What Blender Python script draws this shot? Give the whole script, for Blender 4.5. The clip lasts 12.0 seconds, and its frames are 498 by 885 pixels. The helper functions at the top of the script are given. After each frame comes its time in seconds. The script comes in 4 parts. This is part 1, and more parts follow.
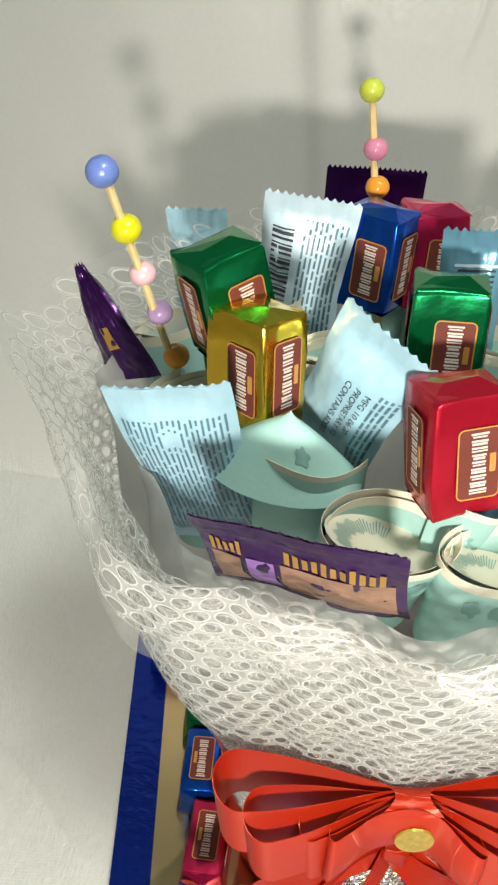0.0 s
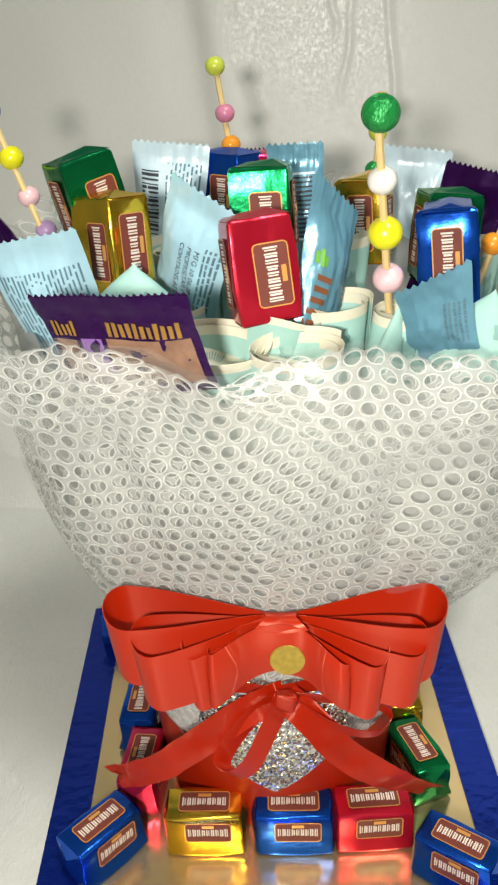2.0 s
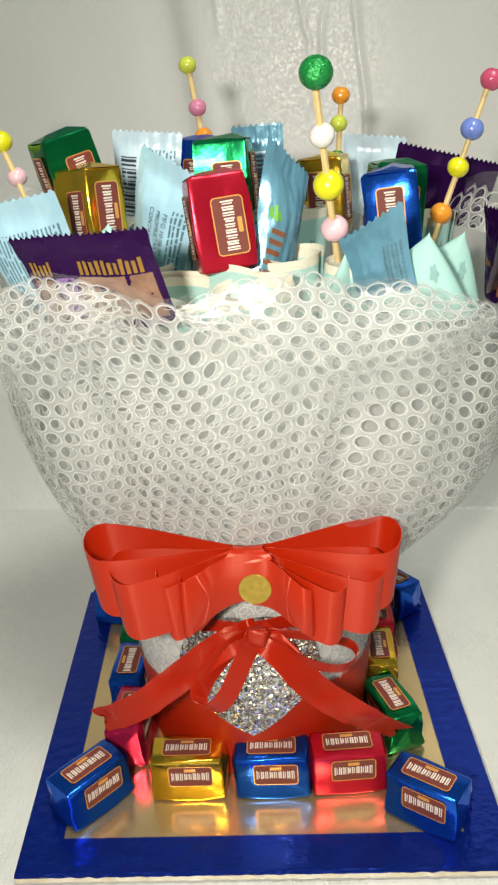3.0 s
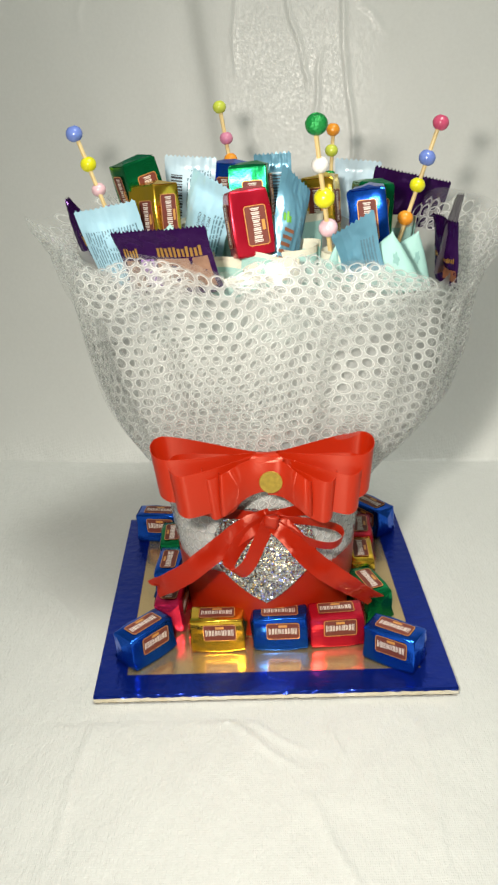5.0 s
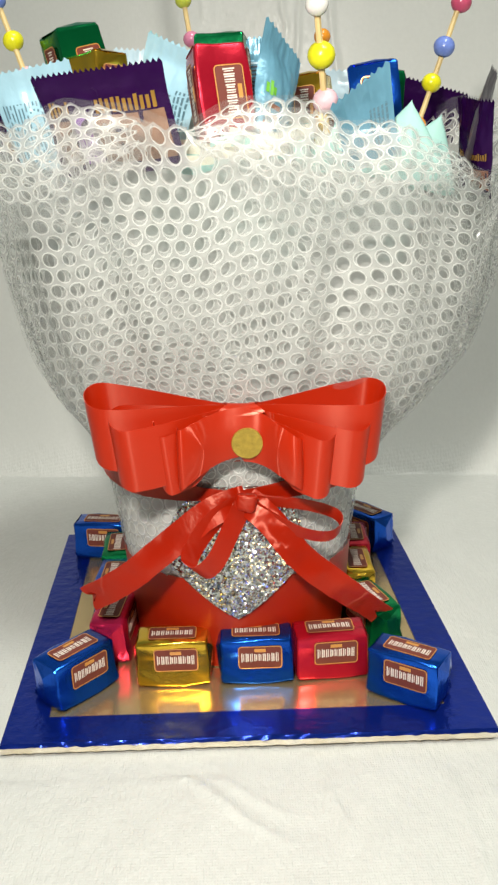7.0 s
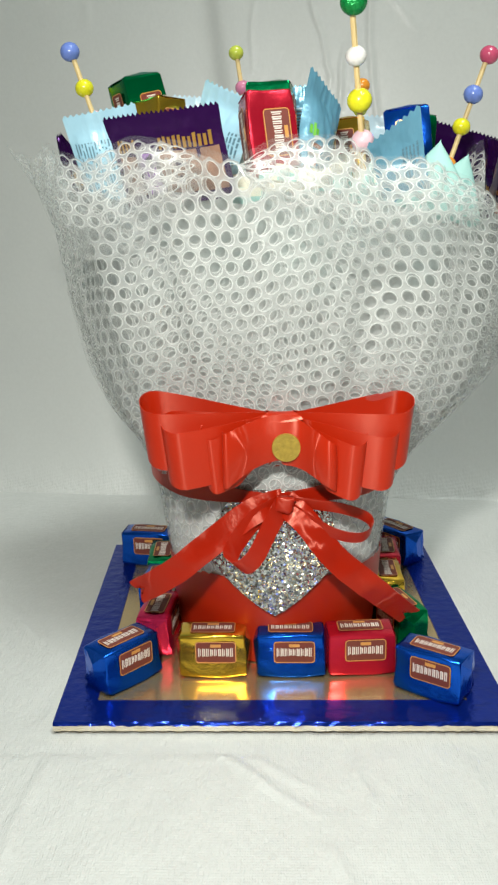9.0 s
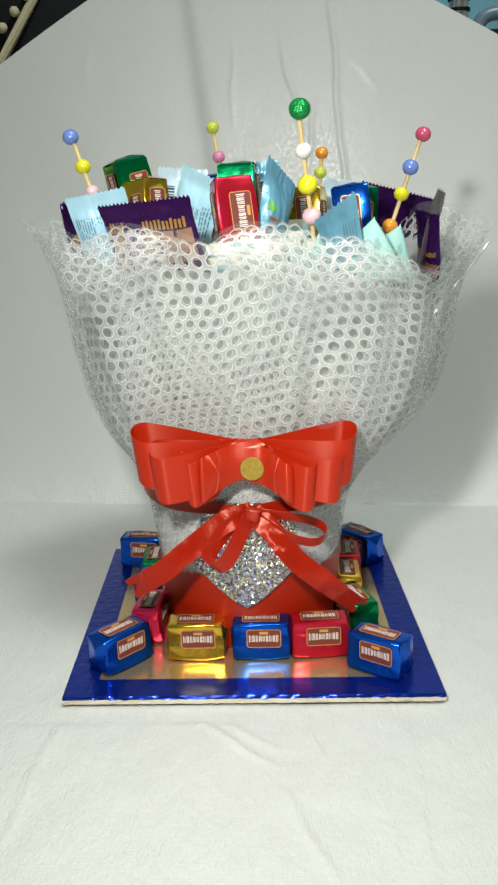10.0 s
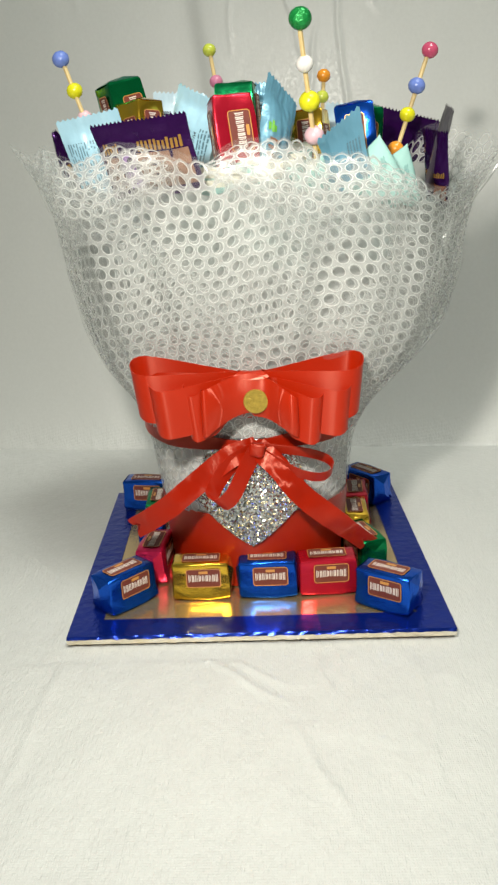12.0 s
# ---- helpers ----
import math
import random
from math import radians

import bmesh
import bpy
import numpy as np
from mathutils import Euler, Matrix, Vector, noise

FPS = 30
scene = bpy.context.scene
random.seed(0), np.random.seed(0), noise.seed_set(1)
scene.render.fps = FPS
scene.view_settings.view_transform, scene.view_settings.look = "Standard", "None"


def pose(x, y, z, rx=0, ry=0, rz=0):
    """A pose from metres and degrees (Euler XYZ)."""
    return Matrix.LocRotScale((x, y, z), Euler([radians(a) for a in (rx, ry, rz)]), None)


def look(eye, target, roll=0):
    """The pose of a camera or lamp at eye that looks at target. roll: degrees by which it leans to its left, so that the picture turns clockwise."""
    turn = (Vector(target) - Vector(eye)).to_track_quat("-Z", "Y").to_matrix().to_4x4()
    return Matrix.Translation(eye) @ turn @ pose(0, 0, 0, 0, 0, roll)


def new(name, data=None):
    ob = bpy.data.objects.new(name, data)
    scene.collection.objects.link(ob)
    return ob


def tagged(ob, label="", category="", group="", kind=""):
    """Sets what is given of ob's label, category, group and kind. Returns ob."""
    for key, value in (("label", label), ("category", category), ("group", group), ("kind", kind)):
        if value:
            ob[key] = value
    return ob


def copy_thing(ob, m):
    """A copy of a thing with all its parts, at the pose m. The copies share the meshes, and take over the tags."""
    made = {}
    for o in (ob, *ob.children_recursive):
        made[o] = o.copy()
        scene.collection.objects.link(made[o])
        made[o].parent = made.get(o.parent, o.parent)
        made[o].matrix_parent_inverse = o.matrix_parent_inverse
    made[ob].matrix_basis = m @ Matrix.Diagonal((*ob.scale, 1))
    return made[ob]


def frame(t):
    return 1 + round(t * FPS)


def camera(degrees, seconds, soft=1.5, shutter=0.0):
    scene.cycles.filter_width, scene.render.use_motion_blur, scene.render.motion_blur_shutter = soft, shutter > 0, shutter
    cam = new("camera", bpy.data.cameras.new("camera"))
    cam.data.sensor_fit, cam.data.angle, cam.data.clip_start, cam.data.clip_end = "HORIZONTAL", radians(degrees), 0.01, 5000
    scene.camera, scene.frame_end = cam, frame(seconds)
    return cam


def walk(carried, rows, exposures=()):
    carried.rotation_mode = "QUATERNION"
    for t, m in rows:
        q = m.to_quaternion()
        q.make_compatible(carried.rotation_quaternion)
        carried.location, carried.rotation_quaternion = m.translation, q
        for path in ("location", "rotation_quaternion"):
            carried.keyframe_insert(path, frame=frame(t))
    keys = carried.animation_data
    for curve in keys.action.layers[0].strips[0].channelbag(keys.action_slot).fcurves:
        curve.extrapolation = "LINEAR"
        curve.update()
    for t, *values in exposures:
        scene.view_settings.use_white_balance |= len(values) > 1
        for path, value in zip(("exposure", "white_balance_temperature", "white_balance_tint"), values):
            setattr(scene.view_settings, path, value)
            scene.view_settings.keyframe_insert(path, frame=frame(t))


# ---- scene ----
cam = camera(31.7, 12.0, 2.4)
PATH = [
    (0, (-0.066, -0.141, 0.471), (-0.072, 1.433, -0.762), 2.9),
    (0.5, (-0.069, -0.166, 0.455), (-0.069, 1.453, -0.719), 4.7),
    (1, (-0.048, -0.2, 0.431), (-0.066, 1.476, -0.661), 2.9),
    (1.5, (-0.026, -0.229, 0.416), (-0.073, 1.489, -0.606), 0.2),
    (2, (0.003, -0.257, 0.406), (-0.071, 1.512, -0.525), -2.4),
    (2.5, (0.023, -0.286, 0.395), (-0.081, 1.523, -0.452), -3.7),
    (3, (0.024, -0.308, 0.376), (-0.078, 1.513, -0.444), -3.7),
    (3.5, (0.026, -0.346, 0.366), (-0.078, 1.478, -0.448), -3.8),
    (3.7, (0.027, -0.366, 0.375), (-0.08, 1.457, -0.441), -3.9),
    (5.3, (0.011, -0.485, 0.405), (-0.055, 1.344, -0.402), -2.7),
    (5.5, (0.009, -0.484, 0.404), (-0.042, 1.353, -0.384), -2.4),
    (6, (-0.005, -0.439, 0.347), (-0.036, 1.408, -0.419), -2.1),
    (6.5, (0.002, -0.405, 0.315), (-0.013, 1.453, -0.424), -1.9),
    (6.7, (0.003, -0.393, 0.305), (0.001, 1.481, -0.394), -1.8),
    (8.3, (-0.009, -0.273, 0.222), (0.019, 1.649, -0.33), -1.7),
    (8.5, (-0.005, -0.291, 0.247), (-0.014, 1.633, -0.299), -1.6),
    (9, (0.001, -0.413, 0.279), (-0.073, 1.509, -0.267), -1.3),
    (9.5, (0.021, -0.477, 0.299), (-0.064, 1.446, -0.243), -1.6),
    (10, (0.026, -0.503, 0.319), (-0.06, 1.419, -0.227), -2.0),
    (10.5, (0.027, -0.507, 0.312), (-0.066, 1.408, -0.258), -2.5),
    (11, (0.025, -0.504, 0.315), (-0.068, 1.401, -0.286), -2.9),
    (11.5, (0.024, -0.502, 0.315), (-0.072, 1.402, -0.29), -3.0),
    (12, (0.025, -0.492, 0.299), (-0.073, 1.402, -0.338), -3.0),
]
walk(cam, [(t, look(eye, target, roll)) for t, eye, target, roll in PATH], [(0, 0.26, 7000, 10), (1, 0.15, 7000, 10), (2, 0.08, 7000, 10), (3.7, 0.08, 6950, 10), (6.5, 0.16, 6850, 10), (8.5, 0.1, 6600, 8), (9.5, 0.03, 6350, 6), (10.5, 0.05, 6600, 9), (12, 0.05, 6800, 9)])

# ---- light ----
world = bpy.data.worlds.new("room_light")
world.use_nodes = True
scene.world = world
world.node_tree.nodes["Background"].inputs["Color"].default_value = (0.92, 1.0, 0.97, 1)
world.node_tree.nodes["Background"].inputs["Strength"].default_value = 0.07


def area_lamp(name, eye, target, size, power, colour):
    data = bpy.data.lights.new(name, "AREA")
    data.shape, data.size, data.energy, data.color = "DISK", size, power, colour
    ob = new(name, data)
    ob.matrix_world = look(eye, target)
    return ob


torch = area_lamp("torch", (-0.058, -0.405, 0.44), (0.05, 0.10, 0.10), 0.042, 1.64, (1.0, 0.98, 0.92))
torch.data.spread = radians(115)
# Added overhead fill for the ambient light; no such lamp is seen.
area_lamp("ceiling_lamp", (0.5, -0.6, 2.25), (0.0, 0.1, 0.0), 0.5, 32.0, (0.95, 1.0, 0.96))


# ---- materials ----
def material(name, colour, rough=0.5, metal=0.0, vary=0.15, scale=60.0, bump=0.0, bump_scale=200.0, dark=None, spec=0.5, random_vary=0.0):
    """A surface with blotches at one scale and grain at another."""
    m = bpy.data.materials.new(name)
    m.use_nodes = True
    n, l = m.node_tree.nodes, m.node_tree.links
    b = n["Principled BSDF"]
    b.inputs["Roughness"].default_value = rough
    b.inputs["Metallic"].default_value = metal
    b.inputs["Specular IOR Level"].default_value = spec
    tc = n.new("ShaderNodeTexCoord")
    t = n.new("ShaderNodeTexNoise")
    t.inputs["Scale"].default_value, t.inputs["Detail"].default_value = scale, 6
    l.new(tc.outputs["Object"], t.inputs["Vector"])
    r = n.new("ShaderNodeMix")
    r.data_type = "RGBA"
    low = dark or [c * (1 - vary) for c in colour]
    high = [min(1, c * (1 + vary)) for c in colour]
    r.inputs["A"].default_value, r.inputs["B"].default_value = (*low, 1), (*high, 1)
    l.new(t.outputs["Fac"], r.inputs["Factor"])
    out = r.outputs["Result"]
    if random_vary:
        info, hsv = n.new("ShaderNodeObjectInfo"), n.new("ShaderNodeHueSaturation")
        mr = n.new("ShaderNodeMapRange")
        mr.inputs["To Min"].default_value, mr.inputs["To Max"].default_value = 1 - random_vary, 1 + random_vary
        l.new(info.outputs["Random"], mr.inputs["Value"])
        l.new(mr.outputs["Result"], hsv.inputs["Value"])
        l.new(out, hsv.inputs["Color"])
        out = hsv.outputs["Color"]
    l.new(out, b.inputs["Base Color"])
    if bump:
        t2, bp = n.new("ShaderNodeTexNoise"), n.new("ShaderNodeBump")
        t2.inputs["Scale"].default_value, t2.inputs["Detail"].default_value = bump_scale, 5
        l.new(tc.outputs["Object"], t2.inputs["Vector"])
        bp.inputs["Strength"].default_value, bp.inputs["Distance"].default_value = bump, 0.002
        l.new(t2.outputs["Fac"], bp.inputs["Height"])
        l.new(bp.outputs["Normal"], b.inputs["Normal"])
    return m


def foil(name, colour, rough=0.22, metal=0.85):
    return material(name, colour, rough, metal, 0.12, 90, 0.36, 60)


GREEN = foil("green_foil", (0.0, 0.22, 0.07))
GOLD = foil("gold_foil", (0.80, 0.50, 0.05), 0.18, 0.95)
RED = foil("red_foil", (0.55, 0.012, 0.035), 0.27, 0.65)
PINK = foil("crimson_foil", (0.62, 0.02, 0.10), 0.25, 0.75)
BLUE = foil("blue_foil", (0.005, 0.085, 0.52))
PURPLE = foil("purple_foil", (0.034, 0.003, 0.072), 0.22, 0.6)
BORDER = material("royal_blue_board_foil", (0.006, 0.028, 0.29), 0.2, 0.75, 0.15, 40, 0.38, 150)
BOARD = material("gold_board_foil", (0.72, 0.53, 0.28), 0.22, 0.85, 0.12, 60, 0.06, 60)
EDGE = material("crinkled_silver_edge", (0.88, 0.87, 0.84), 0.22, 0.8, 0.1, 70, 0.7, 160, dark=(0.62, 0.48, 0.24))
BROWN = material("brown_print", (0.15, 0.036, 0.026), 0.55, 0, 0.2, 150, spec=0.25)
OUTLINE = material("gold_print", (0.62, 0.30, 0.08), 0.35, 0.3)
WHITE = material("white_print", (0.66, 0.60, 0.54), 0.45, 0, 0.06)
INK = material("dark_ink", (0.03, 0.035, 0.05), 0.5)
TEAL = material("banknote_paper", (0.32, 0.55, 0.51), 0.7, 0, 0.16, 45, 0.1, 500, random_vary=0.08)
CREAM = material("banknote_margin", (0.66, 0.64, 0.52), 0.7, 0, 0.08, 60, 0.1, 500)
PRINT = material("banknote_engraving", (0.20, 0.38, 0.36), 0.7, 0, 0.3, 300)
def ribbon(name, colour, rough, spec, grain, relief=0.06):
    """Ribbon that lets some light through."""
    m = material(name, colour, rough, 0.0, 0.1, 40, relief, grain, spec=spec)
    n, l = m.node_tree.nodes, m.node_tree.links
    mix, through_light = n.new("ShaderNodeMixShader"), n.new("ShaderNodeBsdfTranslucent")
    tangent, b = n.new("ShaderNodeTangent"), n["Principled BSDF"]
    tangent.direction_type, tangent.axis = "RADIAL", "Z"
    b.inputs["Anisotropic"].default_value, b.inputs["Anisotropic Rotation"].default_value = 0.92, 0.25
    l.new(tangent.outputs["Tangent"], b.inputs["Tangent"])
    b.inputs["Specular Tint"].default_value = (1.0, 0.50, 0.38, 1)
    through_light.inputs["Color"].default_value = (0.75, 0.060, 0.012, 1)
    mix.inputs[0].default_value = 0.22
    l.new(n["Principled BSDF"].outputs[0], mix.inputs[1]), l.new(through_light.outputs[0], mix.inputs[2])
    sheen, top = n.new("ShaderNodeBsdfAnisotropic"), n.new("ShaderNodeMixShader")
    sheen.inputs["Color"].default_value, sheen.inputs["Roughness"].default_value = (1.0, 0.40, 0.30, 1), 0.46
    sheen.inputs["Anisotropy"].default_value, sheen.inputs["Rotation"].default_value = 0.85, 0.25
    l.new(tangent.outputs["Tangent"], sheen.inputs["Tangent"])
    top.inputs[0].default_value = 0.05
    l.new(mix.outputs[0], top.inputs[1]), l.new(sheen.outputs[0], top.inputs[2])
    l.new(top.outputs[0], n["Material Output"].inputs["Surface"])
    return m


SATIN = ribbon("red_plastic_ribbon", (0.44, 0.018, 0.003), 0.36, 0.8, 220, 0.03)
SATIN_SOFT = ribbon("red_satin_ribbon", (0.38, 0.012, 0.002), 0.35, 0.6, 130, 0.32)
WOOD = material("bamboo_stick", (0.70, 0.52, 0.24), 0.55, 0, 0.15, 250)
POT_WHITE = material("white_card_pot", (0.50, 0.50, 0.49), 0.5, 0, 0.2, 90, 0.2, 200)


def light_blue_film():
    """Pale blue printed film with white clouds of print."""
    return material("pale_blue_film", (0.50, 0.74, 0.85), 0.25, 0.1, 0.1, 35, 0.3, 110, dark=(0.28, 0.54, 0.70), random_vary=0.07)


POUCH = light_blue_film()
POUCH_DEEP = material("steel_blue_film", (0.13, 0.32, 0.44), 0.28, 0.25, 0.25, 40, 0.3, 110, random_vary=0.08)
POUCH_WHITE = material("white_blue_film", (0.68, 0.79, 0.85), 0.28, 0.05, 0.08, 60, 0.25, 110, dark=(0.38, 0.58, 0.72))


def glitter_material():
    m = material("silver_glitter", (0.58, 0.60, 0.57), 0.20, 0.9, 0.3, 60)
    n, l = m.node_tree.nodes, m.node_tree.links
    b = n["Principled BSDF"]
    tc, v, mx = n.new("ShaderNodeTexCoord"), n.new("ShaderNodeTexVoronoi"), n.new("ShaderNodeMix")
    v.inputs["Scale"].default_value = 950
    l.new(tc.outputs["Object"], v.inputs["Vector"])
    geo, add = n.new("ShaderNodeNewGeometry"), n.new("ShaderNodeVectorMath")
    sub = n.new("ShaderNodeVectorMath")
    sub.operation, sub.inputs[1].default_value = "SUBTRACT", (0.5, 0.5, 0.5)
    l.new(v.outputs["Color"], sub.inputs[0])
    l.new(sub.outputs[0], add.inputs[0])
    l.new(geo.outputs["Normal"], add.inputs[1])
    norm = n.new("ShaderNodeVectorMath")
    norm.operation = "NORMALIZE"
    l.new(add.outputs[0], norm.inputs[0])
    l.new(norm.outputs[0], b.inputs["Normal"])
    return m


GLITTER = glitter_material()


def film_material(name, white, gloss, tone=0.78):
    """Clear wrapping film: mostly clear, slightly milky, with a sheen."""
    m = bpy.data.materials.new(name)
    m.use_nodes = True
    n, l = m.node_tree.nodes, m.node_tree.links
    n.remove(n["Principled BSDF"])
    out = n["Material Output"]
    clear, milk, shine = n.new("ShaderNodeBsdfTransparent"), n.new("ShaderNodeBsdfDiffuse"), n.new("ShaderNodeBsdfGlossy")
    trans, both = n.new("ShaderNodeBsdfTranslucent"), n.new("ShaderNodeMixShader")
    for s in (milk, trans):
        s.inputs["Color"].default_value = (tone, tone * 1.01, tone * 0.985, 1)
    both.inputs[0].default_value = 0.4
    l.new(milk.outputs[0], both.inputs[1]), l.new(trans.outputs[0], both.inputs[2])
    shine.inputs["Roughness"].default_value = 0.22
    a, b = n.new("ShaderNodeMixShader"), n.new("ShaderNodeMixShader")
    a.inputs[0].default_value = white
    b.inputs[0].default_value = gloss
    l.new(clear.outputs[0], a.inputs[1]), l.new(both.outputs[0], a.inputs[2])
    l.new(a.outputs[0], b.inputs[1]), l.new(shine.outputs[0], b.inputs[2])
    l.new(b.outputs[0], out.inputs["Surface"])
    tc, t, bp = n.new("ShaderNodeTexCoord"), n.new("ShaderNodeTexNoise"), n.new("ShaderNodeBump")
    t.inputs["Scale"].default_value = 55
    l.new(tc.outputs["Object"], t.inputs["Vector"]), l.new(t.outputs["Fac"], bp.inputs["Height"])
    bp.inputs["Strength"].default_value, bp.inputs["Distance"].default_value = 0.5, 0.004
    l.new(bp.outputs["Normal"], shine.inputs["Normal"])
    return m


NET = film_material("white_net_print", 0.82, 0.05, 0.82)
WEB = film_material("milky_net_web", 0.42, 0.05)
HAZE = film_material("milky_film", 0.16, 0.02)
LINING = film_material("white_lining_film", 0.80, 0.04, 0.55)
# Near-opaque white that stands in for the glint on a film fold.
FOLD_GLINT = film_material("glossy_film_fold", 0.9, 0.15)
FILM = film_material("clear_film", 0.08, 0.035)


def fabric_material():
    """Off-white satin: soft crumples, a fine weave and threads that glint."""
    m = material("off_white_satin_cloth", (0.56, 0.565, 0.545), 0.4, 0, 0.05, 330, 0, 200, spec=0.7)
    n, l = m.node_tree.nodes, m.node_tree.links
    b = n["Principled BSDF"]
    tc = n.new("ShaderNodeTexCoord")
    sep, lying = n.new("ShaderNodeSeparateXYZ"), n.new("ShaderNodeMapRange")
    lying.inputs["From Min"].default_value, lying.inputs["From Max"].default_value, lying.inputs["To Min"].default_value, lying.inputs["To Max"].default_value = 0.0, 0.03, 1.0, 0.08
    l.new(tc.outputs["Object"], sep.inputs[0]), l.new(sep.outputs["Z"], lying.inputs["Value"])
    normal = None

    def relief(height, strength, depth, normal):
        bp, times = n.new("ShaderNodeBump"), n.new("ShaderNodeMath")
        times.operation, times.inputs[1].default_value = "MULTIPLY", strength
        l.new(lying.outputs["Result"], times.inputs[0]), l.new(times.outputs[0], bp.inputs["Strength"]), l.new(height, bp.inputs["Height"])
        bp.inputs["Distance"].default_value = depth
        if normal:
            l.new(normal, bp.inputs["Normal"])
        return bp.outputs["Normal"]
    for size, scale, detail, strength, depth in (((1, 0.6, 1), 24, 3, 0.6, 0.006), ((1.0, 0.3, 0.5), 130, 5, 0.45, 0.0018), ((1.0, 0.35, 0.35), 620, 3, 0.65, 0.0011)):
        mp, t = n.new("ShaderNodeMapping"), n.new("ShaderNodeTexNoise")
        mp.inputs["Scale"].default_value = size
        t.inputs["Scale"].default_value, t.inputs["Detail"].default_value = scale, detail
        l.new(tc.outputs["Object"], mp.inputs["Vector"]), l.new(mp.outputs["Vector"], t.inputs["Vector"])
        normal = relief(t.outputs["Fac"], strength, depth, normal)
    for direction, scale in (("X", 260), ("Y", 190)):
        w = n.new("ShaderNodeTexWave")
        w.bands_direction = direction
        w.inputs["Scale"].default_value, w.inputs["Distortion"].default_value = scale, 0.8
        l.new(tc.outputs["Object"], w.inputs["Vector"])
        normal = relief(w.outputs["Fac"], 0.14, 0.0006, normal)
    l.new(normal, b.inputs["Normal"])
    t, mr = n.new("ShaderNodeTexNoise"), n.new("ShaderNodeMapRange")
    t.inputs["Scale"].default_value, t.inputs["Detail"].default_value = 420, 5
    mr.inputs["From Min"].default_value, mr.inputs["From Max"].default_value, mr.inputs["To Min"].default_value, mr.inputs["To Max"].default_value = 0.35, 0.65, 0.32, 0.52
    l.new(tc.outputs["Object"], t.inputs["Vector"]), l.new(t.outputs["Fac"], mr.inputs["Value"]), l.new(mr.outputs["Result"], b.inputs["Roughness"])
    b.inputs["Sheen Weight"].default_value = 0.6
    b.inputs["Sheen Roughness"].default_value = 0.35
    return m


FABRIC = fabric_material()


# ---- mesh helpers ----
def link(name, bm, mat, parent=None, smooth=True):
    me = bpy.data.meshes.new(name)
    bm.to_mesh(me)
    bm.free()
    for p in me.polygons:
        p.use_smooth = smooth
    if smooth:
        me.set_sharp_from_angle(angle=radians(42))
    me.materials.append(mat)
    ob = new(name, me)
    if parent:
        ob.parent = parent
    return ob


def part(name, bm, mat, parent, label="", smooth=True):
    ob = link(name, bm, mat, parent, smooth)
    return tagged(ob, label) if label else ob


def thing(name, m, label, category, group=""):
    ob = new(name)
    ob.empty_display_size = 0.01
    ob.matrix_basis = m
    return tagged(ob, label, category, group)


def rounded_box(lx, ly, lz, r=0.001, seg=2, at=(0, 0, 0), bm=None):
    bm = bm or bmesh.new()
    made = bmesh.ops.create_cube(bm, size=1)["verts"]
    bmesh.ops.scale(bm, vec=(lx, ly, lz), verts=made)
    if r:
        es = list({e for v in made for e in v.link_edges})
        out = bmesh.ops.bevel(bm, geom=es, offset=r, segments=seg, affect="EDGES", profile=0.5)
        made = list({v for f in out["faces"] for v in f.verts} | {v for v in made if v.is_valid})
    bmesh.ops.translate(bm, vec=at, verts=made)
    return bm


def grid(f, nu, nv, closed=False, bm=None):
    """A sheet of quads: f(u, v) for u, v from 0 to 1."""
    bm = bm or bmesh.new()
    rows = [[bm.verts.new(f(i / nu, j / nv)) for i in range(nu if closed else nu + 1)] for j in range(nv + 1)]
    for j in range(nv):
        for i in range(nu):
            k = (i + 1) % len(rows[0])
            bm.faces.new((rows[j][i], rows[j][k], rows[j + 1][k], rows[j + 1][i]))
    return bm


def thicken(bm, depth):
    bmesh.ops.recalc_face_normals(bm, faces=bm.faces)
    bmesh.ops.solidify(bm, geom=bm.faces[:], thickness=depth)
    return bm


def plate(outline, depth, bm=None):
    """A flat plate in the xy plane, from its outline, raised by depth."""
    bm = bm or bmesh.new()
    low = [bm.verts.new((x, y, 0)) for x, y in outline]
    top = [bm.verts.new((x, y, depth)) for x, y in outline]
    bm.faces.new(top)
    k = len(low)
    for i in range(k):
        bm.faces.new((low[i], low[(i + 1) % k], top[(i + 1) % k], top[i]))
    return bm


def round_rect(w, h, r, notch=False, seg=4):
    pts = []
    for cx, cy, a0 in ((w / 2 - r, h / 2 - r, 0), (-w / 2 + r, h / 2 - r, 90), (-w / 2 + r, -h / 2 + r, 180), (w / 2 - r, -h / 2 + r, 270)):
        for i in range(seg + 1):
            a = radians(a0 + 90 * i / seg)
            pts.append((cx + r * math.cos(a), cy + r * math.sin(a)))
    return pts


def ring_plate(w, h, r, t, depth):
    bm = bmesh.new()
    a, b = round_rect(w, h, r), round_rect(w - 2 * t, h - 2 * t, max(r - t, 0.0002))
    va, vb = [bm.verts.new((*p, depth)) for p in a], [bm.verts.new((*p, depth)) for p in b]
    k = len(a)
    for i in range(k):
        j = (i + 1) % k
        bm.faces.new((va[i], va[j], vb[j], vb[i]))
    return bm


def moved(bm, m):
    bmesh.ops.transform(bm, matrix=m, verts=bm.verts)
    return bm


